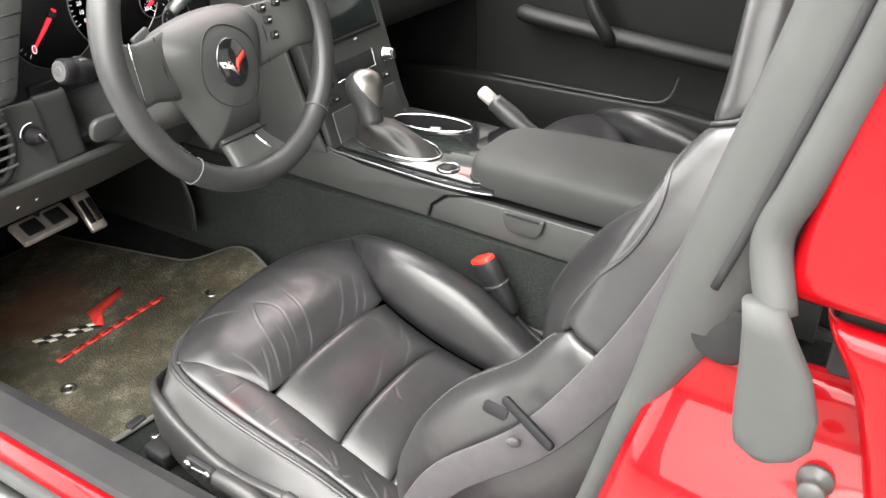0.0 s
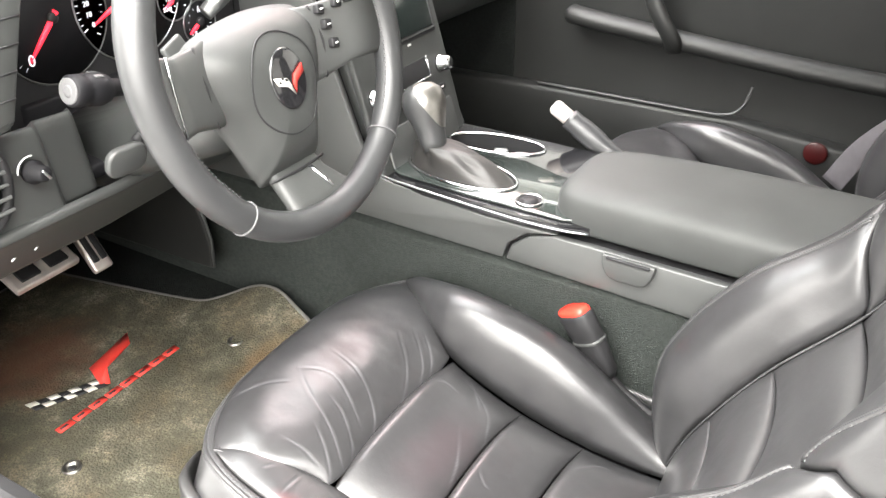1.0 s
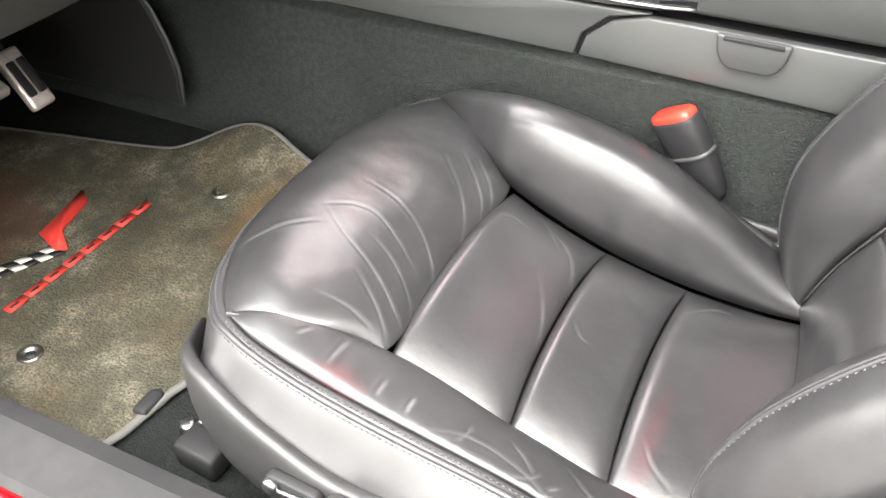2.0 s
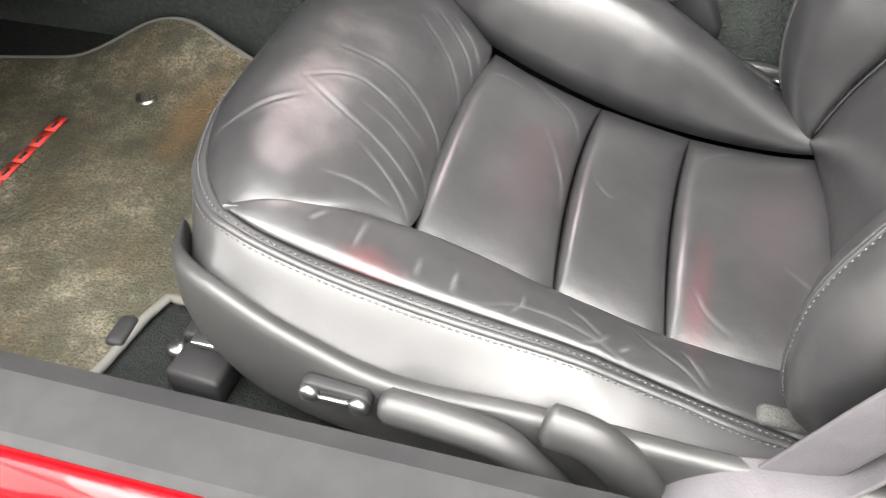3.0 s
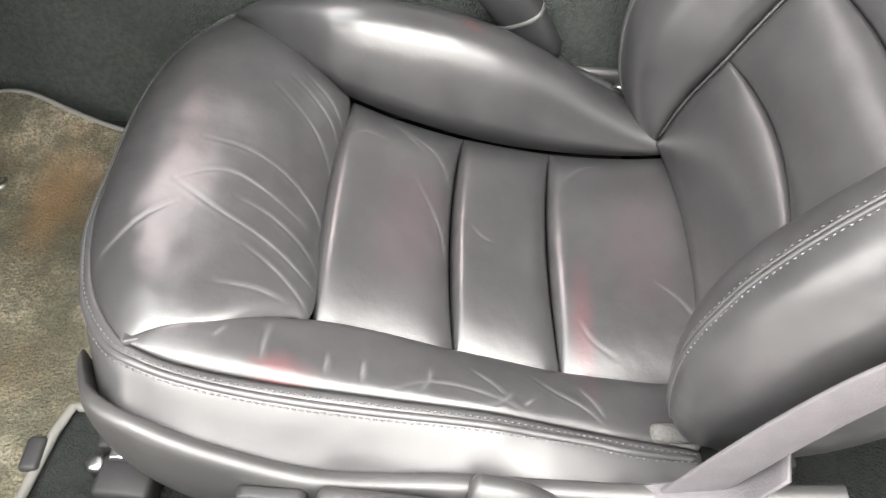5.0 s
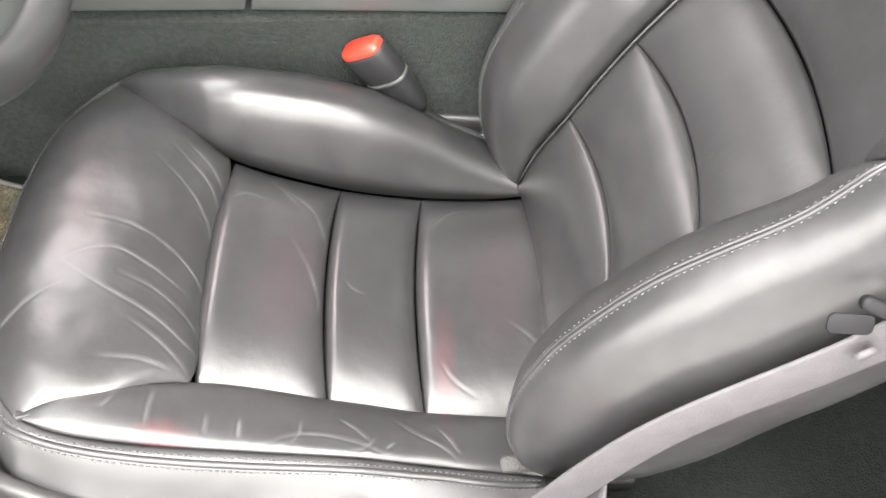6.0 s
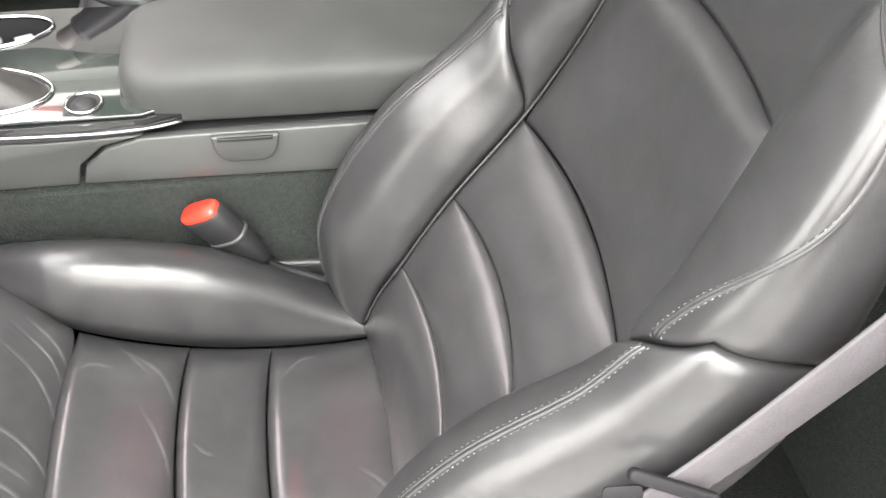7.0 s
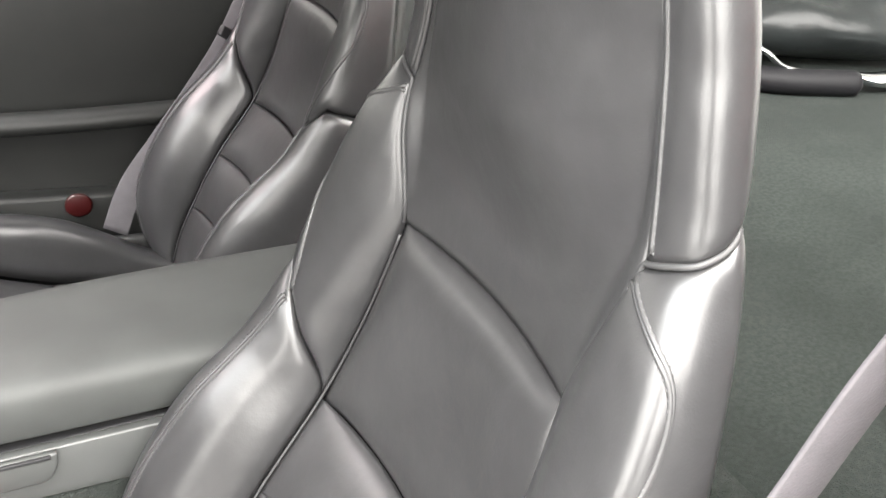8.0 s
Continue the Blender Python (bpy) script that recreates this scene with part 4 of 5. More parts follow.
HUB = Vector((-0.476, -0.057, 0.761))
WN = Vector((math.cos(A), 0, math.sin(A)))           # towards the driver
WU = Vector((-math.sin(A), 0, math.cos(A)))          # up in the wheel's plane
WM = Matrix(((0, WU.x, WN.x, 0), (1, WU.y, WN.y, 0), (0, WU.z, WN.z, 0), (0, 0, 0, 1)))
wheel = thing("steering_wheel", "dark grey leather three-spoke steering wheel", "steering wheel", HUB)
R = 0.180
RO = Vector((0.023, 0.0, 0.0354))          # the rim sits a little above the pad's centre
rim = [WM @ Vector((R * math.sin(a), R * math.cos(a), 0.006)) + RO for a in [2 * math.pi * k / 96 for k in range(96)]]
rad = [0.0165 + 0.0018 * math.exp(-((abs(((k / 96 * 360 + 180) % 360) - 180) - 70) / 22) ** 2) for k in range(96)]
part("rim", tube(rim, rad, 16, closed=True), RIM_LEATHER, wheel)
for a in (137, 222):
    t = math.radians(a)
    ring = [WM @ (Vector((R * math.sin(t), R * math.cos(t), 0.006)) + 0.0172 * (Vector((math.sin(t), math.cos(t), 0)) * math.cos(k) + Vector((0, 0, 1)) * math.sin(k))) + RO for k in [2 * math.pi * q / 24 for q in range(24)]]
    part("rim_seam", tube(ring, 0.0012, 5, closed=True), THREAD, wheel)
# inner thread lacing of the rim's right grip
for a0, a1 in ((75, 132), (228, 285)):
    line = [WM @ Vector(((R - 0.0165) * math.sin(math.radians(a)), (R - 0.0165) * math.cos(math.radians(a)), 0.012)) + RO for a in range(a0, a1, 2)]
    tagged(part("rim_thread", stitches(line, 0.005, 0.003, 0.0011), THREAD, wheel), kind="stuff")
# airbag pad: a shield, domed
PAD = [(-0.099, 0.044), (-0.074, 0.064), (0.0, 0.074), (0.074, 0.066), (0.100, 0.044), (0.094, 0.004), (0.070, -0.045), (0.051, -0.092), (0.036, -0.106), (-0.036, -0.106), (-0.051, -0.092), (-0.070, -0.045), (-0.094, 0.004)]
PADS = [(p.x, p.y) for p in curve_through([(x, y, 0) for x, y in PAD], 78, True)]


def dome_z(r):
    return -0.010 + 0.044 * (1 - min(1, r) ** 3.4)


def dome(u, v):
    x, y = PADS[int(round(v * len(PADS))) % len(PADS)]
    return WM @ Vector((x * u, y * u - 0.006 * (1 - u), dome_z(u)))


def on_dome(x, y, lift=0.0):
    """A point of the pad's face over (x, y)."""
    a = math.atan2(y, x)
    q = min(PADS, key=lambda p: abs(math.atan2(math.sin(math.atan2(p[1], p[0]) - a), math.cos(math.atan2(p[1], p[0]) - a))))
    return WM @ Vector((x, y, dome_z(math.hypot(x, y) / math.hypot(*q)) + lift))


bm = grid(dome, 18, len(PADS), wrap_v=True)
bmesh.ops.remove_doubles(bm, verts=bm.verts, dist=1e-5)
pad_ob = part("airbag_pad", bm, PLASTIC, wheel, "grey airbag cover with round badge")
s_ = pad_ob.modifiers.new("thickness", "SOLIDIFY")
s_.thickness, s_.offset = 0.008, -1
part("badge_groove", tube([on_dome(0.050 * math.cos(k), 0.054 * math.sin(k) - 0.004, 0.0002) for k in [2 * math.pi * q / 48 for q in range(48)]], 0.0011, 6, closed=True), BLACK, pad_ob)
BZ = dome_z(0.0)
part("badge_disc", lathe([(0.0, 0), (0.0285, 0), (0.029, 0.0015), (0.026, 0.0025), (0.0, 0.0032)], 40, WM @ pose(0, 0.0, BZ - 0.0012) @ Matrix.Diagonal((0.92, 1.12, 1, 1))), GLOSS_BLACK, pad_ob, "round gloss black badge")
fl = WM @ pose(0, 0, BZ + 0.0022)
part("badge_red_flag", prism([(0.002, -0.006), (0.006, 0.003), (0.022, 0.011), (0.022, 0.002), (0.008, -0.006), (0.003, -0.016)], 0.0012, 0, m=fl), RED_CLOTH, pad_ob)
part("badge_pale_flag", prism([(-0.002, -0.006), (-0.006, 0.002), (-0.024, 0.006), (-0.020, -0.003), (-0.007, -0.007), (0.002, -0.018)], 0.0012, 0, m=fl), WHITE_CLOTH, pad_ob)
for i in range(3):
    part("badge_dark_square", prism([(-0.019 + i * 0.005, -0.001 + 0.003 * (i % 2)), (-0.0155 + i * 0.005, -0.002 + 0.003 * (i % 2)), (-0.0155 + i * 0.005, 0.001 + 0.003 * (i % 2)), (-0.019 + i * 0.005, 0.002 + 0.003 * (i % 2))], 0.0016, 0, m=fl), BLACK, pad_ob)
for i in range(4):
    part("moulded_mark", box(0.004, 0.0012, 0.0008, 0, m=Matrix.Translation(on_dome(-0.008 + 0.0055 * i, -0.068 + 0.0008 * i, 0.0004)) @ WM), PLASTIC_MID, pad_ob)


def spoke(points, widths, mat, label, thick=0.011):
    secs = []
    for (x, y, z), (wx, wy) in zip(points, widths):
        secs.append([WM @ Vector((x + wx * a, y + wy * a, z + thick * b)) for a, b in rounded(2, 2, 0.6, 4)])
    return part("spoke", loft(secs), mat, wheel, label)


for sx in (-1, 1):
    spoke([(sx * 0.055, 0.018, -0.010), (sx * 0.085, 0.018, 0.000), (sx * 0.125, 0.022, 0.016), (sx * 0.172, 0.027, 0.034)], [(0, 0.045), (0, 0.041), (0, 0.036), (0, 0.042)], PLASTIC_MID, "grey plastic spoke cover")
    part("spoke_gap", tube([WM @ Vector((sx * (0.086 + 0.006 * math.cos(k)), 0.018 + 0.042 * math.sin(k), 0.014 - 0.006 * abs(math.sin(k)))) for k in [-1.3 + 2.6 * q / 14 for q in range(15)]], 0.0016, 6), BLACK, wheel)
spoke([(0.0, -0.084, -0.008), (0.0, -0.108, 0.006), (0.004, -0.128, 0.020), (0.012, -0.146, 0.030)], [(0.036, 0), (0.038, 0), (0.046, 0), (0.064, 0)], PLASTIC, "")
part("spoke_edge", tube([WM @ Vector((0.012 + 0.003 * q, -0.101 - 0.009 * q, 0.014 + 0.0062 * q)) for q in range(4)], 0.0022, 6), CHROME, wheel, "thin chrome spoke strip")
part("spoke_joint", tube([WM @ Vector((-0.044 + 0.011 * q, -0.099, 0.008 + 0.006 * math.sin(math.pi * q / 8))) for q in range(9)], 0.0016, 6), BLACK, wheel)
part("spoke_edge", tube([WM @ Vector((-0.150 - 0.004 * math.cos(0.25 * q), -0.012 + 0.019 * q, 0.0385 + 0.0014 * q)) for q in range(5)], 0.0013, 6), CHROME, wheel, "thin chrome spoke strip")
# buttons on the right spoke
for i, (x, y) in enumerate(((0.096, 0.052), (0.100, 0.034), (0.103, 0.012), (0.118, 0.054), (0.134, 0.056))):
    part("wheel_button", box(0.012, 0.011, 0.008, 0.002, m=WM @ pose(x, y, 0.018 + 0.36 * (x - 0.1), 0, 0, -12)), BLACK, wheel, "small black button")
    part("button_mark", box(0.005, 0.0015, 0.001, 0, m=WM @ pose(x, y, 0.0225 + 0.36 * (x - 0.1))), WHITE, wheel)

# column shroud, stalks
column = thing("steering_column", "dark grey plastic column shroud with stalks", "steering column", HUB)
part("shroud", loft([[WM @ Vector((x * w, y * h - o, z)) for x, y in rounded(2, 2, 0.7, 5)] for z, w, h, o in ((-0.03, 0.045, 0.038, 0.006), (-0.06, 0.060, 0.046, 0.022), (-0.16, 0.064, 0.046, 0.036), (-0.30, 0.068, 0.05, 0.052))]), PLASTIC, column)
TIP, ROOT = Vector((-0.600, -0.205, 0.774)) - HUB, Vector((-0.600, -0.105, 0.750)) - HUB
ax = (ROOT - TIP).normalized()
q_ = ax.to_track_quat("Z", "Y").to_matrix().to_4x4()
stalk_ob = part("turn_stalk", lathe([(0.0, 0), (0.0165, 0.0), (0.019, 0.002), (0.019, 0.016), (0.0175, 0.018), (0.0195, 0.021), (0.020, 0.036), (0.017, 0.044), (0.011, 0.05), (0.010, 0.11)], 28, Matrix.Translation(TIP) @ q_ @ Matrix.Diagonal((0.86, 0.86, 1, 1))), DIAL_FACE, column, "ribbed black indicator stalk")
part("stalk_ring", lathe([(0.0120, -0.0012), (0.0135, -0.0012), (0.0135, 0.001), (0.0120, 0.001)], 24, Matrix.Translation(TIP) @ q_), THREAD, stalk_ob)
part("stalk_symbol", lathe([(0.004, -0.0014), (0.0065, -0.0014), (0.0065, 0.001), (0.004, 0.001)], 16, Matrix.Translation(TIP) @ q_), THREAD, stalk_ob)
for k in range(3):
    part("stalk_mark", box(0.002, 0.004, 0.010, 0.0005, m=Matrix.Translation(TIP) @ q_ @ pose(0, 0, 0.029) @ pose(0, 0, 0, 0, 0, 40 + 40 * k) @ pose(0.0170, 0, 0)), PLASTIC_MID, stalk_ob)
wip = Vector((-0.56, 0.062, 0.862)) - HUB
part("wiper_stalk", tube([wip, wip + Vector((-0.01, -0.05, -0.025)), wip + Vector((-0.02, -0.09, -0.05))], [0.012, 0.010, 0.009], 14), SATIN, column, "silver wiper stalk")
part("stalk_end", box(0.03, 0.04, 0.018, 0.006, m=Matrix.Translation(wip + Vector((0.01, 0.012, 0.0))) @ pose(0, 0, 0, 20, 0, 10)), BLACK, column)
part("paddle", box(0.008, 0.03, 0.05, 0.003, m=Matrix.Translation(Vector((-0.53, -0.115, 0.79)) - HUB) @ pose(0, 0, 0, 20, -20, 0)), PLASTIC_MID, column, "grey shift paddle")
part("tilt_lever", prism(rounded(0.050, 0.036, 0.014), 0.010, 0.003, m=on_plane(Vector((-0.600, -0.158, 0.684)) - HUB, (0.1, 1, 0), (0.3, 0, 1))), PLASTIC_MID, column, "grey tilt lever")
part("lever_pin", tube([Vector((-0.61, -0.13, 0.69)) - HUB, Vector((-0.62, -0.09, 0.70)) - HUB], 0.006, 10), BLACK, column)

# ---------------------------------------------------------------- dashboard
dash = thing("dashboard", "dark grey moulded dashboard with instrument hood", "dashboard", (0, 0, 0))


def dash_body(u, v):
    """Section of the dash, u across the car, v from the top round to below the knees."""
    y = lerp(-0.30, 1.10, u)
    bow = 0.035 * math.sin(math.pi * u)
    x, z = interp([(0, -1.05, 0.93), (0.2, -0.90, 0.93), (0.32, -0.80, 0.905), (0.42, -0.765, 0.86), (0.55, -0.735, 0.76), (0.7, -0.715, 0.66), (0.82, -0.735, 0.585), (0.92, -0.79, 0.555), (1, -0.95, 0.55)], v)
    return (x - bow, y, z)


# driver's side: upper left cheek, hood, knee panel; centre and passenger side
part("passenger_dash", grid(lambda u, v: dash_body(lerp(0.55, 1, u), v), 24, 40), PLASTIC, dash).modifiers.new("t", "SOLIDIFY").thickness = 0.012
def knee(u, v):
    return (lerp(-0.655, -0.732, v ** 0.8) - 0.05 * max(0, u - 0.40) - 0.004 * math.exp(-v * 30), lerp(-0.335, 0.22, u), lerp(0.632, 0.553, v) - 0.01 * u)


def fascia(u, v):
    """Dash face beside the column, with a soft crease; v runs down."""
    z = lerp(0.735 - 0.012 * u, 0.624, v)
    y = lerp(-0.335, lerp(-0.153, -0.141, v), u)
    k = min(1.0, max(0.0, (y + lerp(0.213, 0.200, v)) / 0.008))
    return (-0.660 - 0.010 * k - 0.006 * math.exp(-v * 25) - 0.008 * math.exp(-(1 - u) * 40), y, z)


part("knee_panel", grid(knee, 24, 16), PLASTIC, dash).modifiers.new("t", "SOLIDIFY").thickness = 0.012
part("side_fascia", grid(fascia, 60, 40), PLASTIC, dash).modifiers.new("t", "SOLIDIFY").thickness = 0.012
part("column_surround", box(0.02, 0.37, 0.16, 0.004, at=(-0.775, 0.035, 0.625)), DIAL_FACE, dash)
part("hush_panel", grid(lambda u, v: (lerp(-0.738, -1.15, v), lerp(-0.315, 0.22, u), lerp(0.560, 0.515, v)), 10, 10), PLASTIC_MID, dash).modifiers.new("t", "SOLIDIFY").thickness = 0.01
for x, y in ((-0.7005, -0.250), (-0.7005, -0.220)):
    part("panel_clip", box(0.006, 0.013, 0.006, 0.001, m=pose(x, y, 0.5765, 20, -42, 0)), WHITE, dash, "small white panel clip")
part("hood", tube(curve_through([(-0.705, -0.275, 0.74), (-0.705, -0.275, 0.80), (-0.705, -0.265, 0.87), (-0.70, -0.20, 0.925), (-0.72, -0.05, 0.95), (-0.72, 0.10, 0.945), (-0.70, 0.20, 0.915), (-0.68, 0.235, 0.84)], 50), 0.030, 14), PLASTIC, dash, "padded grey hood round the instruments")
part("dash_top", box(0.56, 1.44, 0.02, 0.004, at=(-1.08, 0.40, 0.905)), PLASTIC, dash)
part("hood_top", box(0.16, 0.46, 0.02, 0.008, at=(-0.77, CY + 0.03, 0.925)), PLASTIC, dash)
part("cluster_floor", box(0.12, 0.44, 0.02, 0.006, m=pose(-0.740, CY + 0.03, 0.645, 0, 8, 0)), DIAL_FACE, dash)
part("cluster_cheek", box(0.14, 0.02, 0.24, 0.006, at=(-0.74, -0.240, 0.80)), BLACK, dash)
part("cluster_cheek", box(0.14, 0.02, 0.24, 0.006, at=(-0.74, 0.235, 0.80)), BLACK, dash)
# padded cheek at the end of the dash, with cross seams
part("end_pad", prism([(-0.250, 0.748), (-0.258, 0.742), (-0.335, 0.745), (-0.335, 0.905), (-0.205, 0.905), (-0.205, 0.872)], 0.045, 0.010, 4, m=on_plane((-0.672, 0, 0), (0, 1, 0), (0, 0, 1))), PLASTIC_MID, dash, "padded grey end of the dash")
part("pad_strip", prism([(-0.254, 0.753), (-0.279, 0.753), (-0.268, 0.822), (-0.256, 0.860), (-0.235, 0.885), (-0.212, 0.873)], 0.005, 0.002, m=on_plane((-0.6285, 0, 0), (0, 1, 0), (0, 0, 1))), PLASTIC, dash, "stitched grey strip of the dash pad")
for k in range(4):
    part("pad_seam", tube([(-0.6232, -0.2755 + 0.0045 * k + 0.0012 * k * k, 0.776 + 0.025 * k), (-0.6228, -0.247 + 0.0085 * k, 0.776 + 0.025 * k)], 0.0011, 5), BLACK, dash)
# light switch
kn = on_plane((-0.657, -0.230, 0.683), (0, 1, 0), (-0.1, 0, 1))
part("light_knob", lathe([(0.013, 0), (0.013, 0.006), (0.0095, 0.008), (0.0085, 0.022), (0.006, 0.024)], 20, kn), DIAL_FACE, dash, "black rotary light switch")
part("knob_bar", box(0.003, 0.014, 0.003, 0.001, m=kn @ pose(0, 0, 0.025, 0, 0, 30)), SATIN, dash)
part("knob_arc", tube([kn @ Vector((0.017 * math.cos(a), 0.017 * math.sin(a), 0.0015)) for a in [1.3 + 1.7 * k / 14 for k in range(15)]], 0.0009, 5), WHITE, dash)
# louvred vent
part("vent_backing", lathe([(0.0, 0.0), (0.030, 0.0), (0.030, 0.002), (0.0, 0.002)], 28, on_plane((-0.6590, -0.292, 0.690), (0, 1, 0), (0, 0, 1)) @ Matrix.Diagonal((1, 1.65, 1, 1))), DIAL_FACE, dash)
vent = part("side_vent", tube([(-0.652 + 0.004 * math.sin(a), -0.292 + 0.030 * math.cos(a), 0.690 + 0.050 * math.sin(a)) for a in [2 * math.pi * k / 32 for k in range(32)]], 0.006, 8, closed=True), BLACK, dash, "oval black air vent")
for k in range(6):
    part("louvre", box(0.02, 0.052, 0.004, 0.001, m=pose(-0.652, -0.292, 0.655 + 0.014 * k, 0, -25, 0)), PLASTIC_MID, vent)
# instrument face
cl = thing("instrument_cluster", "black instrument cluster with white dials and lit red needles", "instrument cluster", (-0.778, 0, 0))
part("cluster_face", box(0.006, 0.44, 0.26, 0.002, at=(0, CY + 0.03, 0.80)), BLACK, cl)


def dial(name, y, z, r, a0, a1, n, needle, numbers=(), nr=0.76, size=0.016, label="white ringed dial", fine=0.0005):
    """A dial facing the driver. Angles in degrees, clockwise from straight down."""
    at = lambda a, q: (0.0045, y - q * math.sin(math.radians(a)), z - q * math.cos(math.radians(a)))
    ob = part("dial", lathe([(0.0, 0), (r * 1.08, 0), (r * 1.08, 0.003), (0, 0.003)], 40, on_plane((0.001, y, z), (0, 1, 0), (0, 0, 1))), DIAL_FACE, cl, label)
    part("dial_rim", tube([(0.004, y + r * 1.09 * math.cos(k), z + r * 1.09 * math.sin(k)) for k in [2 * math.pi * q / 40 for q in range(40)]], 0.0012, 6, closed=True), PLASTIC if fine < 0.0004 else SATIN, ob)
    for k in range(n):
        a = lerp(a0, a1, k / (n - 1))
        part("tick", tube([at(a, r * (nr + (0.12 if k % 5 == 0 else 0.15))), at(a, r * (nr + 0.20))], fine if k % 5 else 1.6 * fine, 4), DIAL_WHITE, ob)
    part("needle", tube([at(needle, -r * 0.12), at(needle, r * 0.4), at(needle, r * 0.86)], [0.004, 0.003, 0.0012], 6), NEEDLE, ob, "lit red needle")
    part("hub", lathe([(0.007, 0.003), (0.007, 0.006), (0.004, 0.0075)], 16, on_plane((0.001, y, z), (0, 1, 0), (0, 0, 1))), BLACK, ob)
    for text, a in numbers:
        c = bpy.data.curves.new("dial_number", "FONT")
        c.body, c.size, c.align_x, c.align_y, c.extrude = text, size, "CENTER", "CENTER", 0.0003
        tmp = bpy.data.objects.new("tmp", c)
        me = bpy.data.meshes.new_from_object(tmp)
        bpy.data.objects.remove(tmp)
        me.transform(on_plane(Vector(at(a, r * nr)) + Vector((0.001, 0, 0)), (0, 1, 0), (0, 0, 1)))
        me.materials.clear()
        part("number", me, DIAL_WHITE, ob, smooth=False)
    return ob


dial("tachometer", -0.082, 0.793, 0.072, 44, 300, 36, 44, [("0", 44), ("7", 205)], 0.80, 0.019, fine=0.00028)
dial("speedometer", 0.034, 0.797, 0.078, 67.5, 301, 41, 66, [(str(10 * k), 67.5 + 11.7 * k) for k in range(21)], 0.86, 0.0088, fine=0.00045)
dial("fuel", 0.148, 0.731, 0.028, 50, 310, 11, 60, [("0", 40), ("10", 180), ("1", 310)], 0.6, 0.008)
dial("temperature", 0.109, 0.774, 0.028, 50, 310, 11, 60, [("0", 40)], 0.6, 0.008)

# ---------------------------------------------------------------- pedals
def pedal(name, label, at, tilt, w, h):
    p = thing(name, label, "pedal", at)
    m = pose(0, 0, 0, 0, tilt, 0)
    pad_ = part("pedal_pad", box(0.014, w, h, 0.005, m=m), PEDAL_METAL, p, "bright drilled metal pedal pad")
    for k in range(2):
        part("rubber_insert", box(0.006, w * 0.30, h * 0.6, 0.002, m=m @ pose(0.008, w * (-0.22 + 0.44 * k), 0)), BLACK, pad_)
    part("pedal_arm", tube([(-0.01, 0, 0), (-0.06, 0, 0.08), (-0.13, 0.01, 0.20)], 0.008, 8), BLACK, p)
    return p


pedal("brake_pedal", "bright metal brake pedal with rubber inserts", (-0.94, -0.083, 0.398), -62, 0.11, 0.05)
pedal("accelerator_pedal", "dark slotted accelerator pedal", (-0.96, 0.022, 0.37), -35, 0.035, 0.08)

# ---------------------------------------------------------------- centre console
console = thing("centre_console", "grey centre console with glossy trim and chrome edge", "centre console", (0, 0, 0))
CC = 0.335
# side panels, front and rear pieces with a curved joint
front_pts = [(-1.20, 0.455), (-0.90, 0.456), (-0.75, 0.456), (-0.60, 0.454), (-0.45, 0.451), (-0.319, 0.449), (-0.312, 0.474), (-0.285, 0.497), (-0.24, 0.507), (-0.35, 0.507), (-0.50, 0.520), (-0.62, 0.540), (-0.80, 0.560), (-1.20, 0.56)]
part("front_side_panel", prism(front_pts, 0.012, 0.0025, m=on_plane((0, 0.224, 0), (1, 0, 0), (0, 0, 1))), PLASTIC_MID, console)
rear_pts = [(-0.314, 0.449), (0.30, 0.425), (0.30, 0.495), (-0.20, 0.503), (-0.245, 0.503), (-0.281, 0.493), (-0.307, 0.472)]
part("rear_side_panel", prism(rear_pts, 0.012, 0.0025, m=on_plane((0, 0.224, 0), (1, 0, 0), (0, 0, 1))), PLASTIC_MID, console)
part("far_side_panel", box(1.1, 0.012, 0.09, 0.003, at=(-0.25, 0.452, 0.470)), PLASTIC_MID, console)
part("console_core", box(0.75, 0.215, 0.05, 0.004, at=(0.05, CC, 0.472)), BLACK, console)
# latch of the lid
lt = on_plane((-0.138, 0.2105, 0.487), (1, 0, -0.02), (0, 0, 1))
latch = part("lid_latch", prism([(-0.036, 0.016), (0.036, 0.016), (0.033, -0.002), (0.027, -0.013), (0.018, -0.018), (-0.018, -0.018), (-0.027, -0.013), (-0.033, -0.002)], 0.008, 0.0025, m=lt), PLASTIC_MID, console, "moulded grey lid latch")
part("latch_slot", box(0.058, 0.004, 0.004, 0.001, m=lt @ pose(0, 0.0135, 0.0085, 90, 0, 0)), BLACK, latch)
# glossy top trim
top_pts = [(-0.56, 0.222), (-0.50, 0.214), (-0.38, 0.209), (-0.29, 0.207), (-0.235, 0.212), (-0.200, 0.224), (-0.19, 0.45), (-0.36, 0.455), (-0.52, 0.455), (-0.58, 0.45)]
CUP = [(-0.43 + 0.075 * math.cos(a) + 0.02 * math.sin(a), 0.405 + 0.036 * math.sin(a)) for a in [2 * math.pi * k / 40 for k in range(40)]]


def plate_with_hole(outline, hole, z0, z1):
    """A plate from z0 up to z1 with an opening right through it."""
    bm = bmesh.new()
    loops = [[bm.verts.new((x, y, z1)) for x, y in pts] for pts in (outline, hole)]
    edges = [bm.edges.new((l[k - 1], l[k])) for l in loops for k in range(len(l))]
    bmesh.ops.triangle_fill(bm, edges=edges, use_beauty=True, use_dissolve=False)
    r = bmesh.ops.extrude_face_region(bm, geom=list(bm.faces))
    for v in [g for g in r["geom"] if isinstance(g, bmesh.types.BMVert)]:
        v.co.z = z0
    return bm


part("top_trim", plate_with_hole(top_pts, CUP, 0.513, 0.523), GLOSS_BLACK, console, "glossy dark console top", smooth=False)
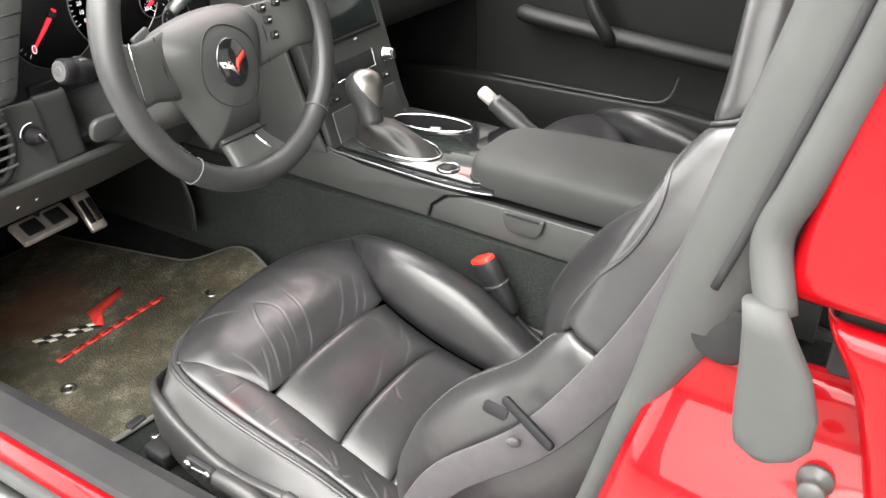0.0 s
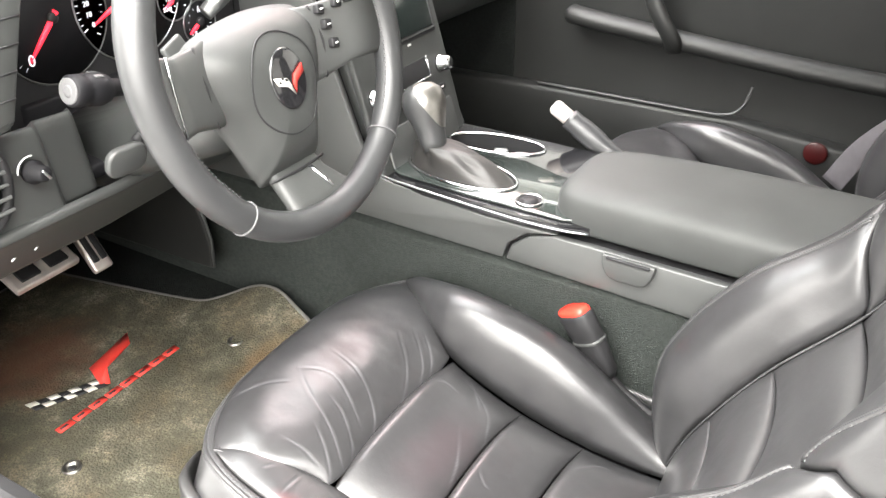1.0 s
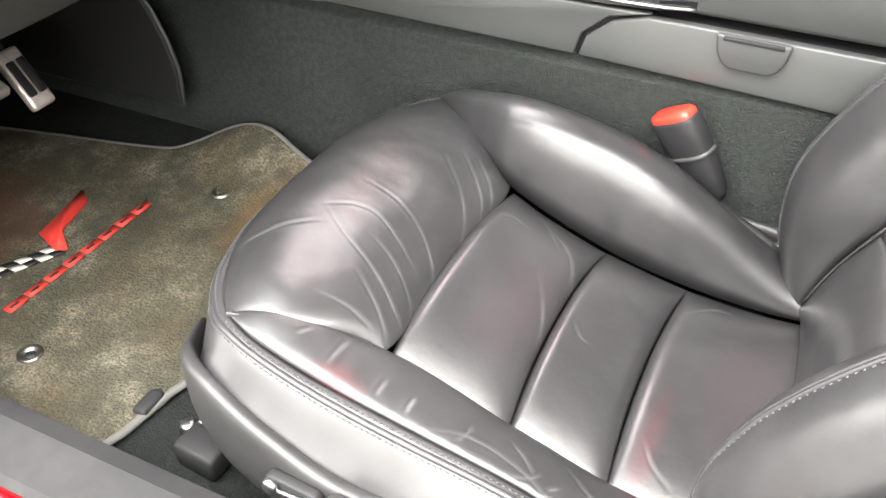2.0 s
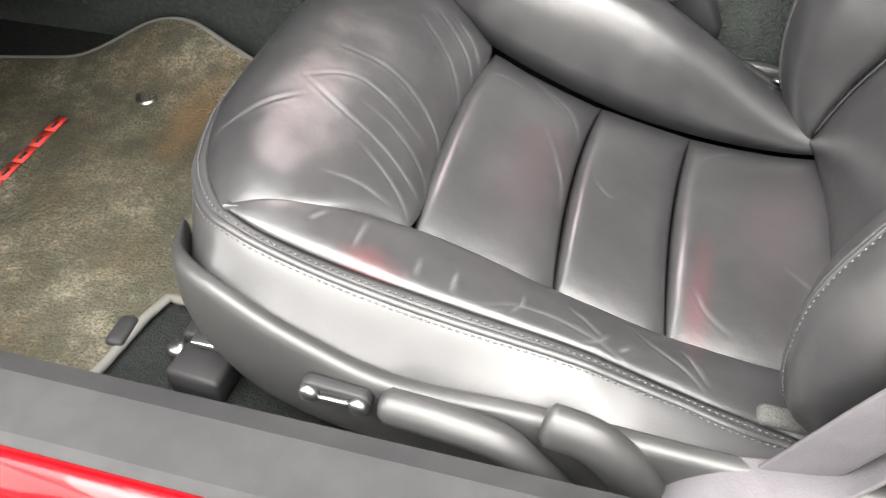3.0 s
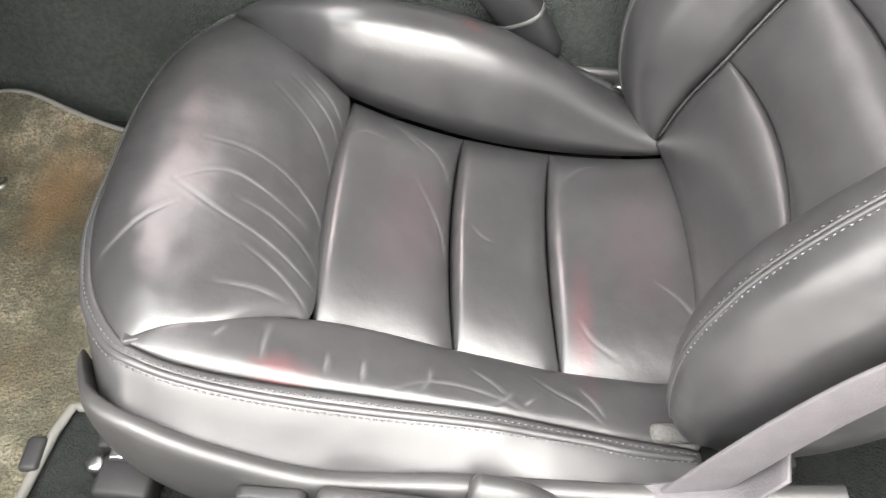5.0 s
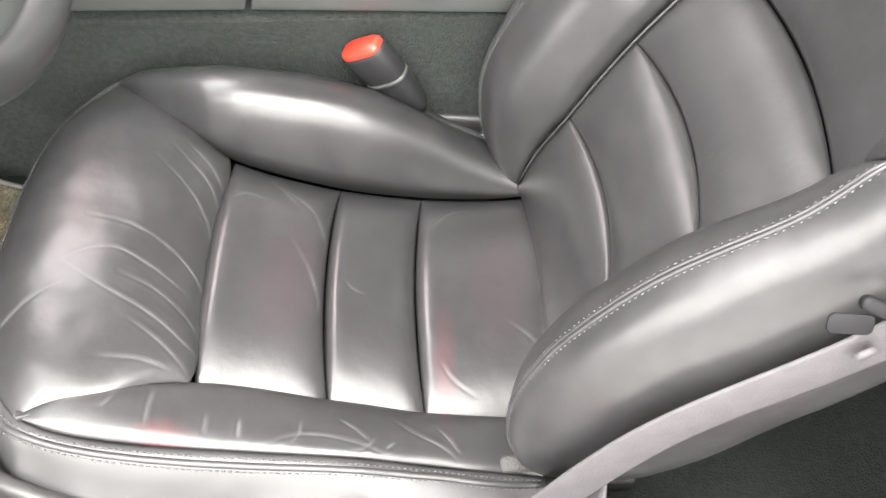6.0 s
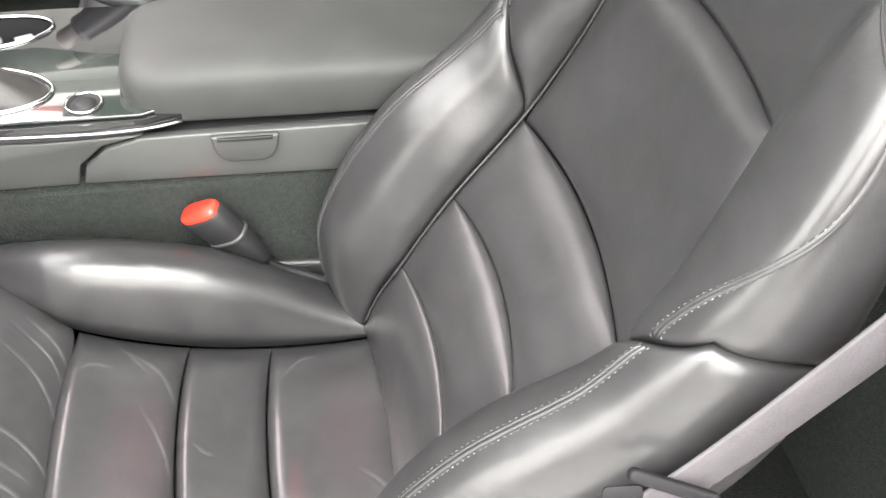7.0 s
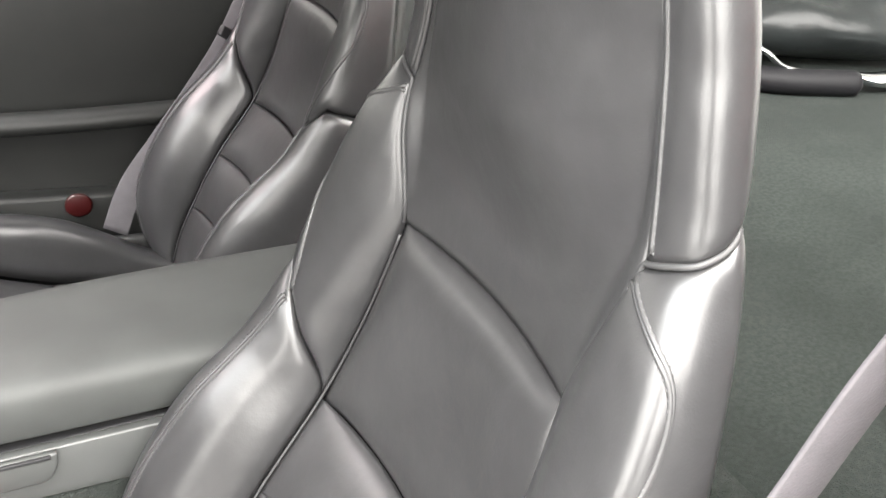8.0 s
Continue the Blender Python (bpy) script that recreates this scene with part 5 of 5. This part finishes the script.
inner_pts = [(-0.50, 0.232), (-0.38, 0.224), (-0.24, 0.222), (-0.22, 0.23), (-0.22, 0.33), (-0.30, 0.345), (-0.36, 0.365), (-0.50, 0.36), (-0.535, 0.32), (-0.535, 0.25)]
part("metal_trim", prism(inner_pts, 0.004, 0.0015, m=pose(0, 0, 0.5235)), TRIM, console, "brushed silver trim plate")
part("chrome_edge", tube(curve_through([(-0.56, 0.224, 0.527), (-0.50, 0.214, 0.524), (-0.38, 0.209, 0.520), (-0.29, 0.207, 0.518), (-0.235, 0.211, 0.517), (-0.20, 0.222, 0.515)], 30), 0.0018, 8), SATIN, console, "bright chrome edge strip")
ring = [(-0.425 + 0.092 * math.cos(a), 0.283 + 0.044 * math.sin(a) - 0.10 * (0.092 * math.cos(a)), 0.529) for a in [2 * math.pi * k / 48 for k in range(48)]]
part("boot_ring", tube(ring, 0.0026, 8, closed=True), CHROME, console, "chrome ring round the gear lever boot")
btn_ = part("round_button", lathe([(0.0, 0), (0.019, 0), (0.019, 0.003), (0.0165, 0.004), (0.0155, 0.002), (0.012, 0.002), (0.0115, 0.005), (0.004, 0.006), (0.0, 0.006)], 28, pose(-0.298, 0.246, 0.5265)), BLACK, console, "round black rotary switch")
part("button_ring", tube([(-0.298 + 0.018 * math.cos(a), 0.246 + 0.018 * math.sin(a), 0.530) for a in [2 * math.pi * k / 24 for k in range(24)]], 0.0016, 6, closed=True), CHROME, btn_)
# cup holder
cup = part("cup_holder", tube([(x, y, 0.5240) for x, y in CUP], 0.0024, 8, closed=True), CHROME, console, "oval cup holder with chrome rim")
part("cup_well", grid(lambda u, v: Vector((-0.43 + (CUP[int(round(v * 40)) % 40][0] + 0.43) * f, 0.405 + (CUP[int(round(v * 40)) % 40][1] - 0.405) * f, lerp(0.523, 0.458, min(1, u * 1.25)))) if (f := 1 - 0.12 * u if u < 0.85 else 0.0) is not None else None, 10, 40, wrap_v=True), BLACK, cup, "black moulded cup well")
for x, y in ((-0.42, 0.40), (-0.385, 0.402)):
    part("cup_clip", box(0.022, 0.014, 0.010, 0.003, m=pose(x, y, 0.514, 0, 0, 20)), SATIN, cup)
# lid, padded
def lid(u, v):
    x, wl, wr, zt = interp([(0, -0.266, 0.290, 0.352, 0.530), (0.04, -0.260, 0.256, 0.372, 0.555), (0.12, -0.236, 0.230, 0.392, 0.570), (0.3, -0.16, 0.222, 0.404, 0.577), (0.6, 0.0, 0.217, 0.412, 0.578), (1, 0.30, 0.215, 0.416, 0.572)], u)
    zb = 0.5045
    a = 2 * math.pi * v
    c, s = math.cos(a), math.sin(a)
    cx, hw = (wl + wr) / 2, (wr - wl) / 2
    zz = (zt + zb) / 2 + (zt - zb) / 2 * math.copysign(abs(s) ** (0.62 if s > 0 else 0.2), s)
    return (x, cx + hw * math.copysign(abs(c) ** 0.45, c), zz)


bm = grid(lid, 50, 40, wrap_v=True)
bmesh.ops.holes_fill(bm, edges=[e for e in bm.edges if e.is_boundary])
part("armrest_lid", bm, LID_VINYL, console, "padded dark grey armrest lid")

# gear lever
gear = thing("gear_lever", "grey leather gear lever with silver cap and boot", "gear lever", (-0.425, 0.283, 0.527))
K0, K1 = Vector((-0.038, -0.016, 0.044)), Vector((-0.072, 0.002, 0.118))
def boot(u, v):
    a = 2 * math.pi * v
    e = Vector((0.088 * math.cos(a), 0.040 * math.sin(a) - 0.0088 * math.cos(a), 0.0))
    t = K0 + Vector((0.016 * math.cos(a), 0.016 * math.sin(a), 0))
    k = u
    p = e.lerp(t, k) + Vector((0, 0, 0.012 * math.sin(math.pi * k)))
    f = 1 + 0.08 * math.sin(math.pi * k) * math.sin(4 * a + 3 * k) + 0.03 * math.sin(math.pi * k) * math.sin(9 * a - 4 * k)
    c = e.lerp(t, k) * 0 + K0 * k
    return c + (p - c) * f


part("boot", grid(boot, 24, 90, wrap_v=True), BOOT_LEATHER, gear, "creased leather gear boot")
prof = [(0.0, -0.012), (0.0135, -0.012), (0.0155, 0.0), (0.017, 0.018), (0.0205, 0.034), (0.0245, 0.050), (0.0255, 0.062), (0.0225, 0.076), (0.0135, 0.085), (0.0, 0.088)]
km = Matrix.Translation(K0) @ (K1 - K0).to_track_quat("Z", "Y").to_matrix().to_4x4() @ Matrix.Diagonal((1.28, 1.12, 1, 1))
knob = part("knob", lathe(prof, 32, km), RIM_LEATHER, gear, "grey leather gear knob")
cap = lathe([(r_ + 0.0009, z_) for r_, z_ in prof[3:-1]] + [(0.0, 0.0892)], 32, km)
bmesh.ops.bisect_plane(cap, geom=list(cap.verts) + list(cap.edges) + list(cap.faces), plane_co=K0.lerp(K1, 0.92), plane_no=Vector((0.72, 0.30, 0.62)), clear_inner=True)
part("knob_cap", cap, CAP, gear, "satin silver knob cap")

# parking brake
brake = thing("parking_brake", "dark grey parking brake lever with pale button", "parking brake", (-0.25, 0.472, 0.505))
part("grip", tube(curve_through([(0.03, 0, -0.02), (0.0, 0, 0.004), (-0.05, 0, 0.034), (-0.088, 0, 0.057)], 16), [0.016] * 9 + [0.0185] * 4 + [0.017] * 3 + [0.0155], 14), RIM_LEATHER, brake)
part("button", tube([(-0.085, 0, 0.055), (-0.112, 0, 0.071), (-0.116, 0, 0.0735)], [0.0125, 0.0125, 0.009], 14), PALE, brake, "pale release button")
part("brake_boot", box(0.10, 0.05, 0.03, 0.012, at=(0.0, 0, -0.02)), BLACK, brake)

# ---------------------------------------------------------------- centre stack
stack = thing("centre_stack", "grey centre stack with screen, knobs and buttons", "centre stack", (-0.55, 0, 0))
SM = on_plane((0, CC, 0.64), (0, 1, 0), (-0.30, 0, 1))
part("fascia", prism(rounded(0.235, 0.30, 0.015), 0.012, 0.003, m=SM @ pose(0, 0.01, -0.012)), PLASTIC, stack)
part("stack_body", box(0.20, 0.21, 0.30, 0.01, m=SM @ pose(0, 0.01, -0.115) @ pose(0, 0, 0, 0, 90, 90)), PLASTIC, stack)
part("screen_bezel", prism(rounded(0.165, 0.115, 0.006), 0.004, 0.0015, m=SM @ pose(0.018, 0.098, 0)), BLACK, stack)
part("screen", prism(rounded(0.142, 0.094, 0.003), 0.0025, 0.0008, m=SM @ pose(0.018, 0.098, 0.0042)), SCREEN, stack, "dark glossy navigation screen")
part("screen_frame", tube([SM @ Vector((0.018 + x * 0.0745, 0.098 + y * 0.0505, 0.005)) for x, y in ((-1, -1), (1, -1), (1, 1), (-1, 1))], 0.0016, 6, closed=True), PLASTIC_MID, stack)
part("stack_mark", box(0.008, 0.003, 0.001, 0, m=SM @ pose(0.018, 0.037, 0.0045)), WHITE, stack)
for x, y in ((0.092, -0.012), (-0.092, -0.012)):
    part("stack_knob", lathe([(0.0145, 0), (0.0145, 0.004), (0.0115, 0.006), (0.0105, 0.018), (0.008, 0.020)], 24, SM @ pose(x, y, 0)), CHROME, stack, "chrome rotary knob")
part("slot", prism(rounded(0.11, 0.03, 0.003), 0.002, 0.0008, m=SM @ pose(0, -0.005, 0)), BLACK, stack)
part("slot_edge", tube([SM @ Vector((x * 0.056, -0.005 + y * 0.016, 0.002)) for x, y in ((-1, -1), (1, -1), (1, 1))], 0.001, 5), CHROME, stack)
for i in range(4):
    part("stack_button", box(0.022, 0.010, 0.006, 0.002, m=SM @ pose(-0.075 + 0.05 * i, -0.045, 0.002)), BLACK, stack)
    part("button_mark", box(0.006, 0.002, 0.001, 0, m=SM @ pose(-0.075 + 0.05 * i, -0.045, 0.0056)), WHITE, stack)
part("lower_door", prism(rounded(0.19, 0.062, 0.006), 0.004, 0.002, m=SM @ pose(0, -0.095, 0)), PLASTIC_MID, stack)
for sx in (-1, 1):
    part("side_edge", prism([(0.03, 0.52 - 0.64), (0.0, -0.06), (-0.045, 0.06), (-0.075, 0.16), (-0.20, 0.16), (-0.20, -0.14)], 0.010, 0.003, m=on_plane((0.0, CC + sx * 0.126 + 0.005, 0.64), (1, 0, 0), (0, 0, 1))), PLASTIC_MID, stack, "grey side fin of the stack")
    part("gloss_strip", prism([(0.020, -0.118), (-0.012, -0.06), (-0.055, 0.06), (-0.085, 0.16), (-0.16, 0.16), (-0.16, -0.12)], 0.008, 0.002, m=on_plane((0.006, CC + sx * 0.117 + 0.004, 0.64), (1, 0, 0), (0, 0, 1))), GLOSS_BLACK, stack)

# ---------------------------------------------------------------- passenger door
door = thing("passenger_door", "dark grey moulded passenger door panel with armrest", "car door", (0, 1.10, 0))
def door_panel(u, v):
    z = lerp(0.22, 0.86, v)
    return (lerp(-0.85, 0.50, u), 0.012 * math.sin(6 * v) + 0.03 * v + 0.06 * max(0, 0.15 - u), z)


part("door_skin", grid(door_panel, 30, 30), DOOR_PLASTIC, door).modifiers.new("t", "SOLIDIFY").thickness = 0.04
part("armrest", tube(curve_through([(-0.60, -0.02, 0.550), (-0.55, -0.035, 0.547), (-0.40, -0.04, 0.535), (-0.20, -0.045, 0.520), (0.0, -0.045, 0.508), (0.25, -0.035, 0.500), (0.45, -0.02, 0.495)], 50), [0.012] * 3 + [0.026] * 46, 14, flat=0.8), DOOR_PLASTIC, door, "padded armrest ridge")
part("pull_handle", tube(curve_through([(-0.345, -0.055, 0.515), (-0.35, -0.075, 0.545), (-0.385, -0.08, 0.60), (-0.42, -0.06, 0.67), (-0.43, -0.02, 0.70)], 24), 0.020, 12, flat=0.7), DOOR_PLASTIC, door, "grey door pull")
part("pocket_lip", tube(curve_through([(-0.66, -0.03, 0.378), (-0.5, -0.035, 0.381), (-0.3, -0.04, 0.384), (-0.22, -0.038, 0.388), (-0.19, -0.03, 0.410), (-0.18, -0.02, 0.45)], 36), 0.0032, 8), PLASTIC_MID, door, "pale lit lip of the door pocket")
part("pocket_body", prism([(-0.95, 0.22), (0.30, 0.22), (0.30, 0.345), (0.05, 0.355), (-0.20, 0.378), (-0.68, 0.372), (-0.95, 0.365)], 0.045, 0.01, m=on_plane((0, 0.005, 0), (1, 0, 0), (0, 0, 1))), DOOR_PLASTIC, door)
part("reflector", lathe([(0.0, 0), (0.024, 0), (0.024, 0.003), (0.02, 0.005), (0, 0.006)], 24, on_plane((-0.03, -0.045, 0.345), (1, 0, 0), (0, 0, 1))), RED_LENS, door, "round red door reflector")

# ---------------------------------------------------------------- door sill and driver's side body
body = thing("car_body", "bright red car body side with black sill trim", "car body", (0, 0, 0))


def extrude_x(profile, x0, x1, n=1):
    """A bar of that (y, z) section along the car."""
    return loft([[(lerp(x0, x1, k / n), y, z) for y, z in profile] for k in range(n + 1)])


part("sill_trim", extrude_x([(-0.328, 0.19), (-0.324, 0.285), (-0.333, 0.302), (-0.350, 0.307), (-0.392, 0.303), (-0.402, 0.296), (-0.402, 0.19)], -1.3, 0.42), SILL, body, "scuffed dark grey sill cover", smooth=False)
part("sill_paint", extrude_x([(-0.398, 0.20), (-0.399, 0.298), (-0.405, 0.300), (-0.420, 0.292), (-0.428, 0.280), (-0.430, 0.20)], -1.3, 0.42), RED_PAINT, body, "glossy red painted sill edge")
part("sill_seal", tube([(-1.3, -0.433, 0.272), (0.3, -0.433, 0.272), (0.36, -0.43, 0.32)], 0.012, 10), RUBBER, body, "black rubber door seal")
part("rocker", extrude_x([(-0.44, 0.10), (-0.432, 0.262), (-0.46, 0.262), (-0.53, 0.24), (-0.55, 0.18), (-0.52, 0.10)], -1.3, 0.42), SATIN, body)
# pillar trim, seal and red door jamb
pil = curve_through([(0.190, -0.385, 0.50), (0.228, -0.395, 0.66), (0.250, -0.40, 0.75), (0.290, -0.405, 0.87), (0.309, -0.405, 0.936), (0.333, -0.405, 1.03), (0.355, -0.40, 1.15), (0.39, -0.36, 1.35)], 42)
part("pillar_trim", tube(pil, [interp([(0.5, 0.012), (0.75, 0.012), (0.83, 0.022), (0.90, 0.030), (1.4, 0.032)], p.z)[0] for p in pil], 12, flat=0.55, up=(0, 1, 0)), RUBBER, body, "matt grey pillar trim")
seal = curve_through([(0.327, -0.440, 0.872)] + [p + Vector((0.015, -0.021, 0.004)) for p in pil[21::3]], 60)
part("pillar_seal", tube(seal, 0.011, 12), RUBBER, body, "soft grey door seal")
part("seal_gap", tube([p + Vector((0.001, -0.0215, 0.0)) for p in pil[18:]], 0.0030, 6), BLACK, body)


def jamb(u, v):
    """Painted door jamb: a flat top face that rolls out to a shoulder lower down."""
    z = lerp(0.30, 0.818, u)
    x0 = interp([(0.30, 0.19), (0.56, 0.205), (0.668, 0.235), (0.75, 0.254), (0.818, 0.272)], z)[0]
    k = min(1.0, max(0.0, (0.785 - z) / 0.07))
    k = k * k * (3 - 2 * k)
    return (lerp(x0, 0.46, v), -0.407 - 0.030 * k + 0.014 * math.exp(-v * 22) - 0.02 * v * k + 0.012 * math.exp(-(0.818 - z) / 0.004), z)


jamb_ob = part("jamb", grid(jamb, 70, 40), RED_PAINT, body, "glossy red door jamb")
jamb_ob.modifiers.new("thickness", "SOLIDIFY").thickness = 0.003


def outer_skin(name, edge, z0, z1, top, label):
    """Painted skin behind the door opening; edge: height, x of its front edge. Its lips turn inwards."""
    def skin(u, v):
        z = lerp(z0, z1, u ** 1.6 if not top else 1 - (1 - u) ** 1.6)
        d = 0.95 * v ** 2.4
        e = (z1 - z) if top else (z - z0)
        return (interp(edge, z)[0] + d, -0.433 + 0.013 * math.exp(-d / 0.0035) + 0.013 * math.exp(-e / 0.004) - 0.035 * d - 0.012 * math.sin(math.pi * u) * min(1, d * 4), z)
    ob = part(name, grid(skin, 50, 60), RED_PAINT, body, label)
    ob.modifiers.new("thickness", "SOLIDIFY").thickness = 0.003


outer_skin("quarter_panel", [(0.874, 0.323), (0.95, 0.332), (1.011, 0.341), (1.15, 0.358), (1.35, 0.40)], 0.875, 1.33, False, "glossy red rear quarter panel")
outer_skin("lower_quarter", [(0.30, 0.44), (0.55, 0.425), (0.70, 0.405), (0.764, 0.39), (0.83, 0.37), (0.869, 0.347)], 0.30, 0.868, True, "glossy red lower quarter panel")
part("shut_gap", box(0.95, 0.012, 0.08, 0.003, at=(0.83, -0.409, 0.868)), BLACK, body)
part("rubber_flap", loft([[(0.338 + a * w + o, -0.446 + 0.008 * b, z + 0.019) for a, b in rounded(2, 2, 0.8, 4)] for z, w, o in ((0.766, 0.008, -0.001), (0.770, 0.017, -0.001), (0.780, 0.0215, 0.001), (0.800, 0.022, 0.000), (0.826, 0.0185, -0.005), (0.846, 0.0135, -0.012), (0.862, 0.0112, -0.017))]), RUBBER, body, "grey rubber corner flap")
st = part("striker", lathe([(0.014, 0), (0.014, 0.006), (0.008, 0.008), (0.008, 0.02), (0.011, 0.022), (0.010, 0.026), (0, 0.027)], 20, on_plane((0.366, -0.425, 0.762), (1, 0, 0), (0, 0, 1)) @ Matrix.Diagonal((0.75, 0.75, 0.6, 1))), PLASTIC_MID, body, "steel door striker bolt")
part("plug", lathe([(0.022, 0), (0.019, 0.003), (0.010, 0.002), (0.004, 0.004), (0, 0.004)], 16, on_plane((0.298, -0.412, 0.832), (1, 0, 0), (0, 0, 1))), BLACK, body)
# inner trim closes the cabin
part("rear_side_trim", prism([(0.34, 0.22), (0.33, 0.60), (0.36, 0.80), (1.6, 0.80), (1.6, 0.22)], 0.02, 0.008, m=on_plane((0, -0.355, 0), (1, 0, 0), (0, 0, 1))), PLASTIC, body)
part("far_side_trim", box(1.2, 0.03, 0.5, 0.01, at=(1.10, 1.13, 0.65)), PLASTIC, body)

# ---------------------------------------------------------------- cargo area
bag = thing("folded_bag", "shiny black folded bag with silver edge on the cargo floor", "bag", (1.66, 0.98, 0.505))
BAG_TURN = Matrix.Rotation(math.radians(-18), 4, "Z")


def lump(u, v):
    a, b = 2 * math.pi * v, math.pi * u
    p = BAG_TURN @ Vector((0.42 * math.sin(b) * math.cos(a), 0.24 * math.sin(b) * math.sin(a), 0.10 * (1 - math.cos(b))))
    fold = 0.05 * abs(noise.noise(p * 6)) + 0.02 * noise.noise(p * 14)
    return p * (1 - 2.2 * fold * u) + Vector((0, 0, 0.035 * noise.noise(p * 9) * u))


part("film", grid(lump, 50, 80, wrap_v=True), BAG, bag)
edge = [BAG_TURN @ p for p in curve_through([(-0.40, -0.24, 0.13), (-0.28, -0.29, 0.09), (-0.225, -0.30, 0.056), (-0.15, -0.305, 0.045), (-0.09, -0.305, 0.043), (-0.03, -0.31, 0.030), (0.05, -0.30, 0.028), (0.14, -0.28, 0.03)], 56)]
part("silver_edge", tube(edge, [interp([(0, 0.010), (10, 0.010), (20, 0.006), (32, 0.008), (40, 0.024), (48, 0.03), (56, 0.03)], k)[0] for k in range(len(edge))], 12, flat=0.6, up=(0, 0, 1)), CHROME, bag, "bright silver edge")
roll_ = [BAG_TURN @ p for p in curve_through([(-0.40, -0.22, 0.03), (-0.25, -0.300, 0.026), (-0.12, -0.320, 0.026), (-0.055, -0.322, 0.026)], 24)]
part("rolled_flap", tube(roll_, [0.028] * (len(roll_) - 3) + [0.026, 0.020, 0.008], 14), DIAL_FACE, bag)
